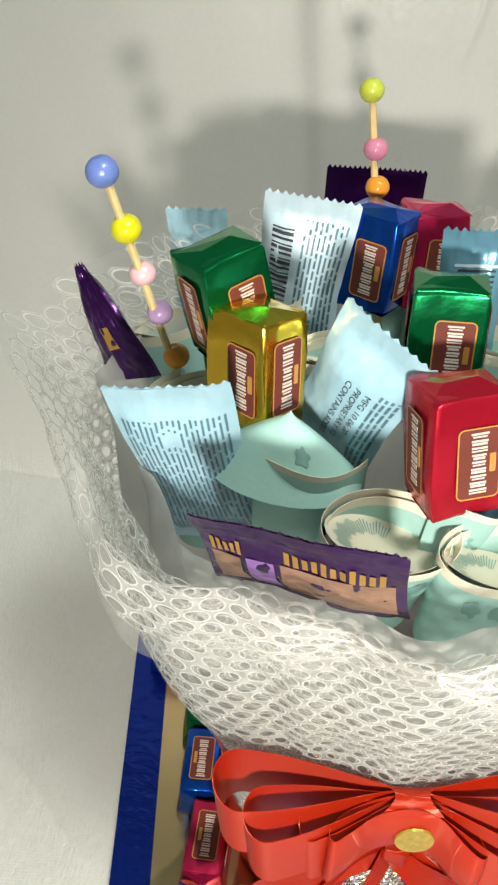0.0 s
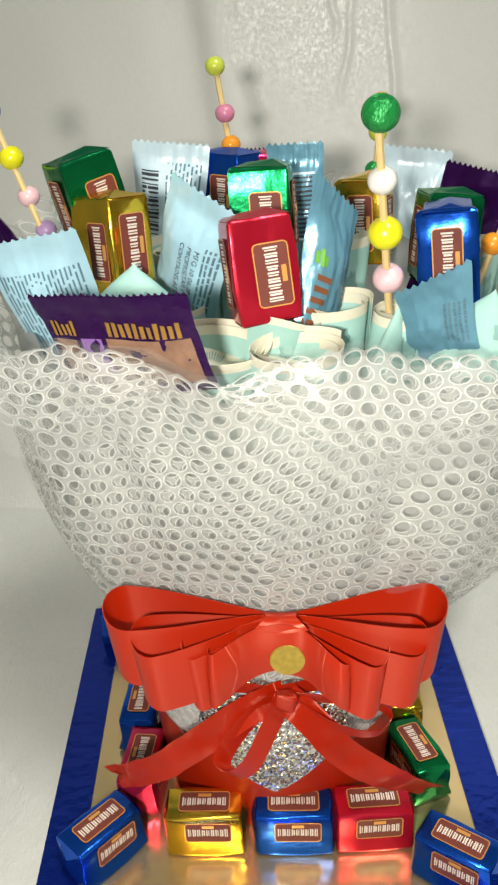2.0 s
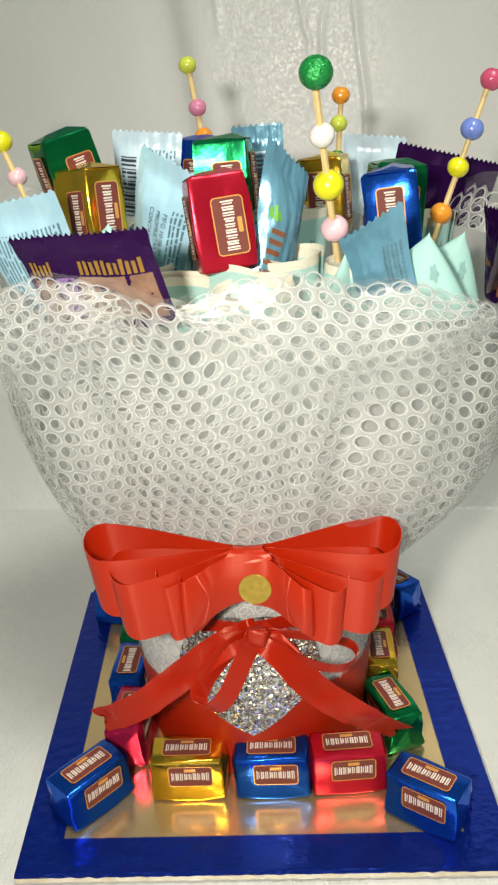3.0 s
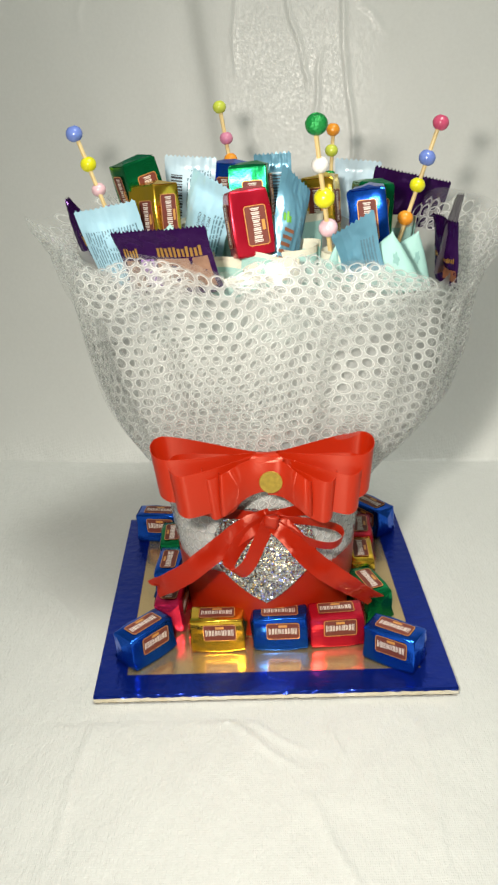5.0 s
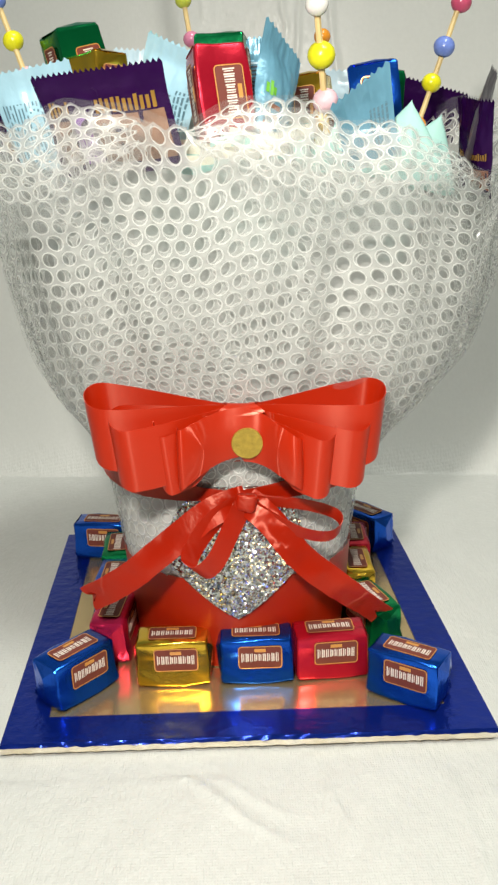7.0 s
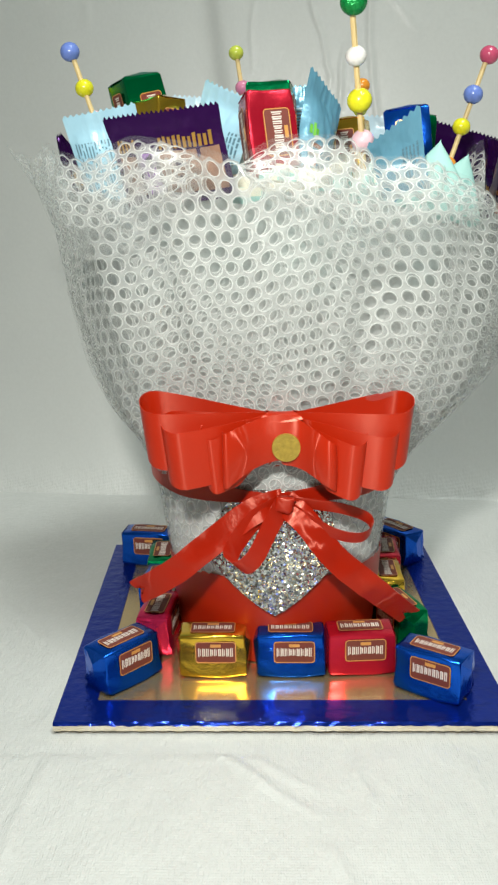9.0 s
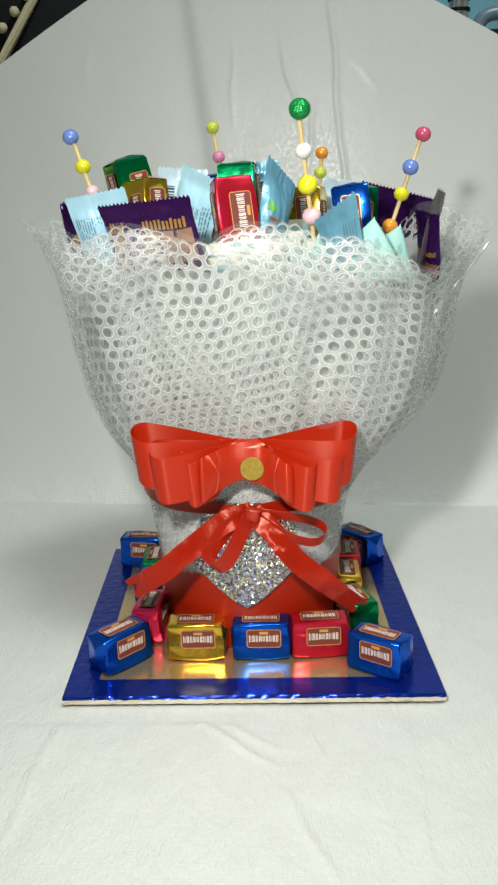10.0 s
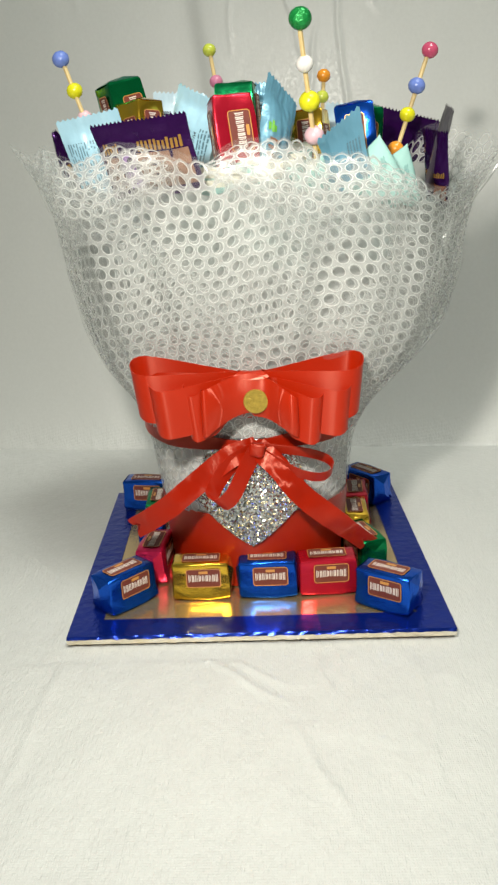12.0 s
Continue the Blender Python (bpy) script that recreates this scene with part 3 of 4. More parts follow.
def flap(a0, a1, drop, out):
    """A fold of the sheet turned down outside the rim."""
    def f(u, v):
        a = a0 + (a1 - a0) * u
        taper = math.sin(math.pi * min(1, max(0, u))) ** 0.6
        p = wrap(a, 1.0 - drop * v * taper)
        n = Vector((math.sin(a), -math.cos(a), 0.2))
        return p + n * (0.0012 + out * math.sin(math.pi * 0.62 * max(0, v)) * taper + 0.001 * noise.noise((u * 9, v * 6, a0)))
    return f


for a0, a1, drop, out in ((-0.10, 0.95, 0.17, 0.015), (-1.40, -0.20, 0.16, 0.011)):
    net_parts("flap", patch_net(0.125 * (a1 - a0), 0.045, flap(a0, a1, drop, out)), "folded-over net edge")
    part("flap", grid(flap(a0, a1, drop * 1.25, out * 1.15), 60, 14), HAZE, bouquet_wrap, "folded-over film edge")


# ---- bows ----
def strip(points, ups, width, depth=0.0003, cross=4):
    """A ribbon along points; ups gives the direction of its width at each."""
    bm = bmesh.new()
    widths = width if isinstance(width, list) else [width] * len(points)
    rows = [[bm.verts.new(Vector(p) + Vector(u).normalized() * w * (k / cross - 0.5)) for k in range(cross + 1)] for p, u, w in zip(points, ups, widths)]
    for a, b in zip(rows, rows[1:]):
        for k in range(cross):
            bm.faces.new((a[k], b[k], b[k + 1], a[k + 1]))
    return thicken(bm, depth)


def smooth_path(pts, n=7):
    """Points along a smooth curve through pts."""
    v = [Vector(p) for p in pts]
    v = [2 * v[0] - v[1], *v, 2 * v[-1] - v[-2]]
    out = []
    for i in range(1, len(v) - 2):
        for k in range(n):
            t = k / n
            out.append(0.5 * (2 * v[i] + (v[i + 1] - v[i - 1]) * t + (2 * v[i - 1] - 5 * v[i] + 4 * v[i + 1] - v[i + 2]) * t * t + (3 * v[i] - v[i - 1] - 3 * v[i + 1] + v[i + 2]) * t ** 3))
    return out + [v[-2]]


def loop_of_bow(side, reach, ty, zt, width, rho, yc):
    """One loop: out of the pinched middle, round the tip, and back; its width hangs down from the upper edge."""
    middle, tip = Vector((0, yc)), Vector((side * reach, ty))
    axis = tip - middle
    far = axis.length
    axis.normalize()
    across = Vector((-axis.y, axis.x)) * side
    plan = [(d, rho * math.sin(math.pi / 2 * d / (far - rho)) ** 1.3) for d in [(far - rho) * i / 14 for i in range(15)]]
    plan += [(far - rho + rho * math.sin(math.pi * i / 12), rho * math.cos(math.pi * i / 12)) for i in range(1, 12)]
    plan += [(d, -o) for d, o in reversed(plan[:15])]
    bm, rows = bmesh.new(), []
    for d, o in plan:
        k = min(1, d / far)
        p = middle + axis * d + across * o
        z = 0.1655 + (zt - 0.1665) * k ** 0.9 + 0.0045 * k * o / rho
        w = 0.011 + (width - 0.011) * min(1, k / 0.62) ** 0.8
        rows.append([bm.verts.new((p.x - side * 0.10 * w * q / 6 * k, p.y + 0.04 * w * q / 6, z - w * q / 6)) for q in range(7)])
    for a, b in zip(rows, rows[1:]):
        for q in range(6):
            bm.faces.new((a[q], b[q], b[q + 1], a[q + 1]))
    return thicken(bm, 0.0003)


STICKER = material("gold_glitter_sticker", (0.42, 0.29, 0.05), 0.36, 0.6, 0.35, 500, 0.25, 600)
bow = thing("gift_bow", pose(0.001, 0, 0), "large glossy red pull bow with nested loops on the pot", "bow")
for order, (side, reach, ty, zt, width, rho) in enumerate((
        (-1, 0.075, 0.036, 0.176, 0.031, 0.0105), (1, 0.070, 0.037, 0.174, 0.031, 0.0105),
        (-1, 0.063, 0.027, 0.166, 0.031, 0.0090), (1, 0.062, 0.030, 0.161, 0.029, 0.0085),
        (-1, 0.042, 0.027, 0.161, 0.030, 0.0048), (1, 0.045, 0.026, 0.157, 0.030, 0.0070))):
    part("loop", loop_of_bow(side, reach, ty, zt, width, rho, 0.0415 - 0.0005 * order), SATIN, bow)


def inner_strand():
    """The innermost strand: a loop at each end and one arched panel across the front between them."""
    keys = smooth_path([(0.0, 0.0390, 0.0), (-0.014, 0.0365, 0.35), (-0.0255, 0.0325, 0.85), (-0.0305, 0.0265, 1.0), (-0.0290, 0.0225, 1.0), (-0.0235, 0.0250, 1.0), (-0.012, 0.0312, 1.0), (0.001, 0.0325, 1.0),
                        (0.0105, 0.0312, 1.0), (0.0190, 0.0245, 1.0), (0.0250, 0.0215, 1.0), (0.0285, 0.0245, 1.0), (0.0250, 0.0315, 0.85), (0.014, 0.0365, 0.35), (0.0, 0.0390, 0.0)], 6)
    bm, rows = bmesh.new(), []
    for i, (x, y, k) in enumerate(keys):
        e = min(1, abs(x) / 0.029)
        front = 16 < i < 70
        top = 0.1675 - (0.0075 if x < 0 else 0.0150) * e ** 1.5
        low = (0.130 if x < 0 else 0.1275) + (0.0125 * (1 - e ** 1.7) if front else 0.0)
        low = top - (top - low) * (0.28 + 0.72 * k)
        rows.append([bm.verts.new((x, y - 0.0015 * math.sin(math.pi * q / 6), top + (low - top) * q / 6)) for q in range(7)])
    for a, b in zip(rows, rows[1:]):
        for q in range(6):
            bm.faces.new((a[q], b[q], b[q + 1], a[q + 1]))
    return thicken(bm, 0.0003)


part("loop", inner_strand(), SATIN, bow)


def saddle(u, v):
    """The gathered middle, folded over the strands."""
    a = math.pi * (0.05 + 0.9 * v)
    x = (u - 0.5) * (0.013 + 0.010 * math.cos(a) ** 2)
    return x, 0.0375 - 0.0062 * math.cos(a), 0.1625 + 0.0052 * math.sin(a) + 12 * x * x


part("centre_fold", thicken(grid(saddle, 14, 12), 0.0003), SATIN, bow)
bm = bmesh.new()
bmesh.ops.create_cone(bm, cap_ends=True, segments=32, radius1=0.0078, radius2=0.0074, depth=0.0008)
part("sticker", moved(bm, pose(0.0025, 0.0298, 0.1500, 88, 0, 0)), STICKER, bow, "round gold sticker")

knot_bow = thing("ribbon_bow", pose(0, 0, 0), "thin red satin ribbon tied in a bow with forked tails", "bow")


def tail(pts, width, twist):
    pts = smooth_path(pts, 8)
    ups = []
    for i, p in enumerate(pts):
        d = (pts[min(i + 1, len(pts) - 1)] - pts[max(i - 1, 0)]).normalized()
        w = 0.25 * math.sin(5 * i / len(pts) + twist)
        ups.append(d.cross(Vector((0.3 * twist + w, -1, 0.3 + w))))
    bm = strip(pts, ups, width, 0.0003, 6)
    for v in bm.verts:
        v.co.y += 0.0014 * noise.noise((v.co.x * 90, v.co.z * 90, twist)) + 0.0007 * noise.noise((v.co.x * 260, v.co.z * 260, twist))
    end = pts[-1]
    d = (pts[-1] - pts[-2]).normalized()
    for v in bm.verts:
        if (v.co - end).length < width * 0.2:
            v.co -= d * width * 0.55 * (1 - (v.co - end).length / (width * 0.2))
    return bm


KN = (0.002, 0.047, 0.114)
part("tail", tail([KN, (-0.016, 0.041, 0.110), (-0.040, 0.038, 0.092), (-0.062, 0.040, 0.074), (-0.084, 0.050, 0.058)], 0.0150, 0.2), SATIN_SOFT, knot_bow)
part("tail", tail([KN, (0.014, 0.041, 0.104), (0.030, 0.040, 0.083), (0.052, 0.044, 0.062), (0.075, 0.058, 0.038)], 0.0150, -0.2), SATIN_SOFT, knot_bow)
part("loop", strip(smooth_path([KN, (-0.013, 0.041, 0.107), (-0.024, 0.036, 0.095), (-0.028, 0.032, 0.086), (-0.022, 0.029, 0.082), (-0.014, 0.030, 0.088), (-0.006, 0.036, 0.102), KN]), [(-0.6, -0.3, 0.7)] * 50, 0.012), SATIN_SOFT, knot_bow)
part("loop", strip(smooth_path([KN, (0.016, 0.046, 0.113), (0.034, 0.046, 0.110), (0.048, 0.048, 0.104), (0.051, 0.046, 0.098), (0.044, 0.042, 0.094), (0.030, 0.041, 0.097), (0.014, 0.043, 0.106), KN]), [(0.15, -0.35, 0.9)] * 57, 0.0075), SATIN_SOFT, knot_bow)
NECK = [math.pi * (i / 24 - 1) for i in range(49)]
bm = strip([(PX + 0.0785 * math.sin(a), PY - 0.0785 * math.cos(a), 0.116 + 0.004 * math.sin(a) ** 2) for a in NECK], [(0, 0, 1)] * 49, 0.016)
for v in bm.verts:
    a = math.atan2(v.co.x - PX, PY - v.co.y)
    mid = 0.116 + 0.004 * math.sin(a) ** 2
    v.co.z = mid + (v.co.z - mid) * min(1, 0.25 + abs(a))
part("neck_ribbon", bm, SATIN_SOFT, knot_bow)
bm = rounded_box(0.010, 0.007, 0.008, 0.002, 3)
for v in bm.verts:
    v.co += 0.0022 * noise.noise_vector(v.co * 260)
part("knot", moved(bm, pose(KN[0], KN[1] - 0.003, KN[2], 0, 12, 0)), SATIN_SOFT, knot_bow)

# ---- bead sticks ----
BEADS = {}


def bead_material(name, colour):
    if name not in BEADS:
        BEADS[name] = material(f"{name}_bead", colour, 0.25, 0.4 if name == "green" else 0.0, 0.18, 300, 0.7 if name == "green" else 0.15, 420)
    return BEADS[name]


COLOURS = {"blue": (0.16, 0.24, 0.62), "yellow": (0.72, 0.68, 0.02), "pink": (0.78, 0.50, 0.55), "lilac": (0.42, 0.28, 0.50), "orange": (0.80, 0.30, 0.03),
           "lime": (0.55, 0.62, 0.08), "rose": (0.62, 0.22, 0.34), "green": (0.01, 0.28, 0.06), "white": (0.78, 0.75, 0.72), "cherry": (0.55, 0.08, 0.16)}


def bead_stick(points, beads, label):
    st = thing("bead_stick", pose(0, 0, 0), label, "decoration", "beaded sticks")
    part("stick", tube(points, 0.0015, 8), WOOD, st)
    d = (Vector(points[0]) - Vector(points[-1])).normalized()
    for colour, p, r in beads:
        bm = bmesh.new()
        bmesh.ops.create_uvsphere(bm, u_segments=24, v_segments=16, radius=r)
        for v in bm.verts:
            if Vector((v.co.x, v.co.y)).length < r * 0.34:
                v.co.z *= 0.88
        moved(bm, Matrix.Translation(p) @ d.to_track_quat("Z", "Y").to_matrix().to_4x4() @ Matrix.Diagonal((1, 1, 0.94, 1)))
        part("bead", bm, bead_material(colour, COLOURS[colour]), st, f"glossy {colour} bead")


bead_stick([(-0.120, 0.140, 0.363), (-0.085, 0.136, 0.250)], [("blue", (-0.120, 0.140, 0.361), 0.0057), ("yellow", (-0.113, 0.1405, 0.341), 0.0055), ("pink", (-0.108, 0.141, 0.324), 0.0050), ("lilac", (-0.102, 0.140, 0.309), 0.0048), ("orange", (-0.096, 0.138, 0.292), 0.0050)], "bamboo stick with blue, yellow, pink, lilac and orange beads")
bead_stick([(-0.026, 0.218, 0.370), (-0.010, 0.206, 0.26)], [("lime", (-0.026, 0.218, 0.369), 0.0050), ("rose", (-0.022, 0.215, 0.347), 0.0050), ("orange", (-0.0195, 0.2125, 0.332), 0.0050)], "bamboo stick with lime, rose and orange beads")
bead_stick([(0.037, 0.049, 0.367), (0.051, 0.086, 0.25)], [("green", (0.038, 0.049, 0.366), 0.0066), ("white", (0.040, 0.056, 0.343), 0.0052), ("yellow", (0.0425, 0.062, 0.323), 0.0064), ("pink", (0.045, 0.069, 0.304), 0.0060)], "bamboo stick with green, white, yellow and pink beads")
bead_stick([(0.0593, 0.231, 0.350), (0.052, 0.226, 0.25)], [("orange", (0.059, 0.231, 0.348), 0.0052), ("lime", (0.0575, 0.230, 0.333), 0.0050), ("green", (0.056, 0.229, 0.314), 0.0050)], "bamboo stick with orange, lime and green beads")
bead_stick([(0.127, 0.155, 0.357), (0.097, 0.151, 0.27)], [("cherry", (0.127, 0.155, 0.355), 0.0056), ("blue", (0.118, 0.152, 0.333), 0.0058), ("yellow", (0.112, 0.153, 0.315), 0.0054), ("orange", (0.104, 0.152, 0.293), 0.0056)], "bamboo stick with cherry, blue, yellow and orange beads")


# ---- candies in the bouquet: long axis upright ----
def hung(top, yaw, lean, tilt, h):
    """The pose of a thing of height h whose top's middle lies at top."""
    m = pose(0, 0, 0, lean, tilt, yaw)
    return Matrix.Translation(Vector(top) - m @ Vector((0, 0, h))) @ m


for colour, top, yaw, lean, tilt in (
        ("red", (-0.006, 0.075, 0.328), 14, -12, -4), ("gold", (-0.0655, 0.110, 0.330), -46, -4, -7), ("green", (-0.081, 0.124, 0.344), 34, -5, -12), ("blue", (-0.019, 0.188, 0.333), -35, -4, 0),
        ("crimson", (0.004, 0.200, 0.330), 8, -6, 2), ("green", (-0.003, 0.121, 0.338), -8, -6, -3), ("gold", (0.046, 0.172, 0.322), 70, -4, 3), ("blue", (0.073, 0.108, 0.322), 78, -6, 3), ("green", (0.080, 0.138, 0.321), 6, -4, 5)):
    put_candy(colour, hung(top, yaw, lean, tilt, CL / 2) @ pose(0, 0, 0, 0, 90, 0), "standing in the bouquet")


# ---- pouches and bars ----
def pouch(name, mat, w, h, d, m, label, category, teeth=18, crimp=0.009, curl=0.0, taper=0.0, slant=0.0, prints=(), stamp=()):
    """A sealed film pouch: puffed body, flat toothed crimps; its foot at the origin, front to -y. prints: (part name, material, label, rectangles)."""
    p = thing(name, m, label, category, "sweet packets")
    nu, nv = 30, 26
    seed = len(label)
    waist = 0.03 if category == "chocolate bar" else 0.10

    def face(side, lift=0.0):
        def f(u, v):
            x = (u - 0.5) * w * (1 - waist * math.sin(math.pi * v) ** 2) * (1 - taper * v ** 1.5)
            z = v * h + slant * (u - 0.5) * v
            inside = max(0, min(1, (min(v * h, (1 - v) * h) - crimp) / 0.012))
            round_ = max(0, 1 - abs(2 * u - 1) ** 2.6)
            puff = d * inside ** 0.6 * round_
            wave = 0.0022 * noise.noise((u * 2.2, v * 2.2, seed)) + 0.0006 * noise.noise((u * 11, v * 9, seed)) + 0.0001 * math.sin(u * 75) * (1 - inside)
            y = side * (puff * 0.5 + 0.00025 * min(1, 8 * min(u, 1 - u)) + 0.0009 * inside * round_ * noise.noise((u * 8, v * 8, seed + side))) + wave + side * lift
            y -= curl * max(0, v - 0.4) ** 2
            return x, y, z
        return f
    bm = grid(face(-1), nu, nv)
    grid(face(1), nu, nv, bm=bm)
    bmesh.ops.remove_doubles(bm, verts=bm.verts, dist=0.00012)
    bmesh.ops.recalc_face_normals(bm, faces=bm.faces)
    body = part("body", bm, mat, p)
    bm = bmesh.new()
    f = face(-1)
    for i in range(teeth):
        u0, u1 = i / teeth, (i + 1) / teeth
        a, b, c = Vector(f(u0, 0.995)), Vector(f(u1, 0.995)), Vector(f((u0 + u1) / 2, 0.995)) + Vector((0, 0, 0.0018))
        for q in (a, b, c):
            q.y += 0.0002
        bm.faces.new([bm.verts.new(q) for q in (a, b, c)])
    part("toothed_edge", bm, mat, p, smooth=False)
    f = face(-1, 0.0003)
    for pname, pmat, plabel, rects in prints:
        bm = bmesh.new()
        for u0, v0, u1, v1 in rects:
            n = max(1, round((u1 - u0) * 10))
            k = max(1, round((v1 - v0) * 10))
            grid(lambda a, b: f(u0 + (u1 - u0) * a, v0 + (v1 - v0) * b), n, k, bm=bm)
        tagged(part(pname, bm, pmat, p, plabel), kind="" if pname in ("picture", "leaf", "emblem") else "stuff")
    for text, u0, v0, size in stamp:
        font = bpy.data.curves.new("stamp", "FONT")
        font.body, font.size = text, size
        holder = bpy.data.objects.new("stamp", font)
        me = bpy.data.meshes.new_from_object(holder)
        bpy.data.objects.remove(holder)
        bm = bmesh.new()
        bm.from_mesh(me)
        bpy.data.meshes.remove(me)
        for v in bm.verts:
            v.co = Vector(f(u0 + v.co.y / w, v0 - v.co.x / h))
        part("date_stamp", bm, INK, p, "small black stamped text", False)
    return p


def lines(u0, v0, u1, v1, n, fill=0.45, along_v=False, seed=1):
    """Rows of broken dashes, like small print that cannot be read."""
    rng, out = random.Random(seed), []
    for i in range(n):
        q = i / n
        x = 0.0
        while x < 1:
            k = rng.uniform(0.05, 0.16)
            e = min(1, x + k)
            if along_v:
                out.append((u0 + (u1 - u0) * q, v0 + (v1 - v0) * x, u0 + (u1 - u0) * (q + fill / n), v0 + (v1 - v0) * e))
            else:
                out.append((u0 + (u1 - u0) * x, v0 + (v1 - v0) * q, u0 + (u1 - u0) * e, v0 + (v1 - v0) * (q + fill / n)))
            x = e + 0.02
    return out


def bars(u0, v0, u1, v1, n, seed=1, flat=True):
    """The stripes of a barcode, or plain bars in place of a name."""
    rng, out, x = random.Random(seed), [], 0.0
    for i in range(n):
        a = u0 + (u1 - u0) * i / n
        out.append((a, v0, a + (u1 - u0) / n * rng.uniform(0.25, 0.7), v1))
    return out


def name_bars(u0, v0, u1, v1, n, seed=1):
    rng = random.Random(seed)
    return [(u0 + (u1 - u0) * (i + 0.1) / n, v0, u0 + (u1 - u0) * (i + 0.72) / n, v0 + (v1 - v0) * rng.uniform(0.75, 1.0)) for i in range(n)]


NAVY_PRINT = material("grey_blue_print", (0.10, 0.20, 0.26), 0.4, 0, 0.2, 200)
GOLD_PRINT = material("bright_gold_print", (0.40, 0.22, 0.04), 0.30, 0.5, 0.15, 200)
COCOA = material("cocoa_print", (0.20, 0.07, 0.03), 0.4, 0, 0.3, 200)
PALM = material("leaf_green_print", (0.12, 0.38, 0.03), 0.4, 0, 0.3, 200)
SILVER = foil("silver_grey_film", (0.20, 0.18, 0.21), 0.3, 0.6)
TAN = material("tan_picture_print", (0.30, 0.17, 0.11), 0.35, 0.1, 0.4, 190, 0.3, 300, dark=(0.10, 0.045, 0.03))
LILAC = material("lilac_print", (0.30, 0.14, 0.46), 0.3, 0.3, 0.3, 120)
front_prints = (("picture", TAN, "tan printed picture", [(0.40, 0.12, 0.95, 0.60), (0.05, 0.12, 0.20, 0.58)]), ("picture", LILAC, "lilac printed patch", [(0.23, 0.12, 0.37, 0.60)]), ("lettering", GOLD_PRINT, "gold bars", name_bars(0.06, 0.62, 0.22, 0.76, 5, 2) + name_bars(0.42, 0.62, 0.92, 0.77, 11, 3)),)
purple_prints = (("lettering", GOLD_PRINT, "gold bars", name_bars(0.10, 0.40, 0.24, 0.48, 5, 2) + name_bars(0.42, 0.40, 0.92, 0.48, 11, 3)), ("picture", COCOA, "brown printed patch", [(0.34, 0.08, 0.95, 0.30)]))


def standing(name, mat, w, h, d, top, yaw, lean, tilt, label, category, **more):
    return pouch(name, mat, w, h, d, hung(top, yaw, lean, tilt, h), label, category, **more)


standing("chocolate_bar", PURPLE, 0.059, 0.044, 0.005, (-0.054, 0.019, 0.316), -17, 24, -4, "purple foil chocolate bar with toothed seal at the front rim", "chocolate bar", teeth=24, prints=front_prints)
standing("sweet_packet", POUCH, 0.040, 0.098, 0.010, (-0.093, 0.074, 0.322), -4, 20, -9, "pale blue film packet with lines of small print", "sweet packet", teeth=12, prints=(("small_print", NAVY_PRINT, "lines of small print", lines(0.07, 0.12, 0.95, 0.86, 19, 0.42, True, 4)),))
standing("sweet_packet", POUCH_WHITE, 0.038, 0.072, 0.012, (-0.047, 0.182, 0.338), -6, 2, 5, "white and blue film packet with a barcode", "sweet packet", teeth=12, prints=(("barcode", INK, "black barcode", [(0.12, v, 0.36, v2) for _, v, _, v2 in [(0, 0.40 + 0.45 * i / 16, 0, 0.40 + 0.45 * i / 16 + 0.45 / 16 * (0.3 + 0.4 * ((i * 7) % 3) / 2)) for i in range(16)]]), ("small_print", NAVY_PRINT, "lines of small print", lines(0.46, 0.10, 0.95, 0.88, 9, 0.45, True, 6))))
standing("sweet_packet", POUCH, 0.038, 0.066, 0.010, (-0.0245, 0.0925, 0.332), -36, 4, 22, "pale blue film packet with a printed date stamp", "sweet packet", teeth=10, prints=(("small_print", NAVY_PRINT, "lines of small print", lines(0.74, 0.10, 0.95, 0.72, 4, 0.5, True, 8)),), stamp=(("MFG 10 06 20", 0.62, 0.68, 0.0036), ("PROPRIETARY FO", 0.51, 0.68, 0.0036), ("CONTAINS ADDED", 0.40, 0.68, 0.0036)))
standing("chocolate_bar", PURPLE, 0.047, 0.070, 0.007, (-0.014, 0.262, 0.321), 0, -3, 1, "purple foil chocolate bar standing at the back", "chocolate bar", teeth=20, prints=purple_prints)
standing("sweet_packet", POUCH_DEEP, 0.026, 0.070, 0.010, (0.012, 0.156, 0.340), -6, -2, -2, "steel blue film packet with a barcode", "sweet packet", teeth=9, prints=(("barcode", INK, "black barcode", [(0.25, 0.42 + 0.4 * i / 14, 0.80, 0.42 + 0.4 * i / 14 + 0.012) for i in range(14)]), ("barcode_ground", POUCH_WHITE, "white barcode ground", [(0.2, 0.40, 0.85, 0.415), (0.2, 0.815, 0.85, 0.83)])))
standing("sweet_packet", POUCH_DEEP, 0.027, 0.072, 0.010, (0.027, 0.088, 0.332), 40, -2, 16, "steel blue film packet with a palm leaf and cocoa picture", "sweet packet", teeth=9, slant=-0.012, prints=(("picture", COCOA, "brown printed swirl", [(0.08 + 0.03 * i, 0.28 + 0.06 * i, 0.36 + 0.02 * i, 0.31 + 0.06 * i) for i in range(5)]), ("leaf", PALM, "green printed leaf", [(0.14, 0.60, 0.20, 0.66), (0.21, 0.59, 0.26, 0.68), (0.27, 0.60, 0.33, 0.65)]), ("small_print", NAVY_PRINT, "lines of small print", lines(0.6, 0.12, 0.95, 0.7, 5, 0.5, True, 9))))
standing("sweet_packet", POUCH_WHITE, 0.036, 0.066, 0.012, (0.077, 0.216, 0.326), -18, 0, 5, "white and blue crumpled film packet", "sweet packet", teeth=10)
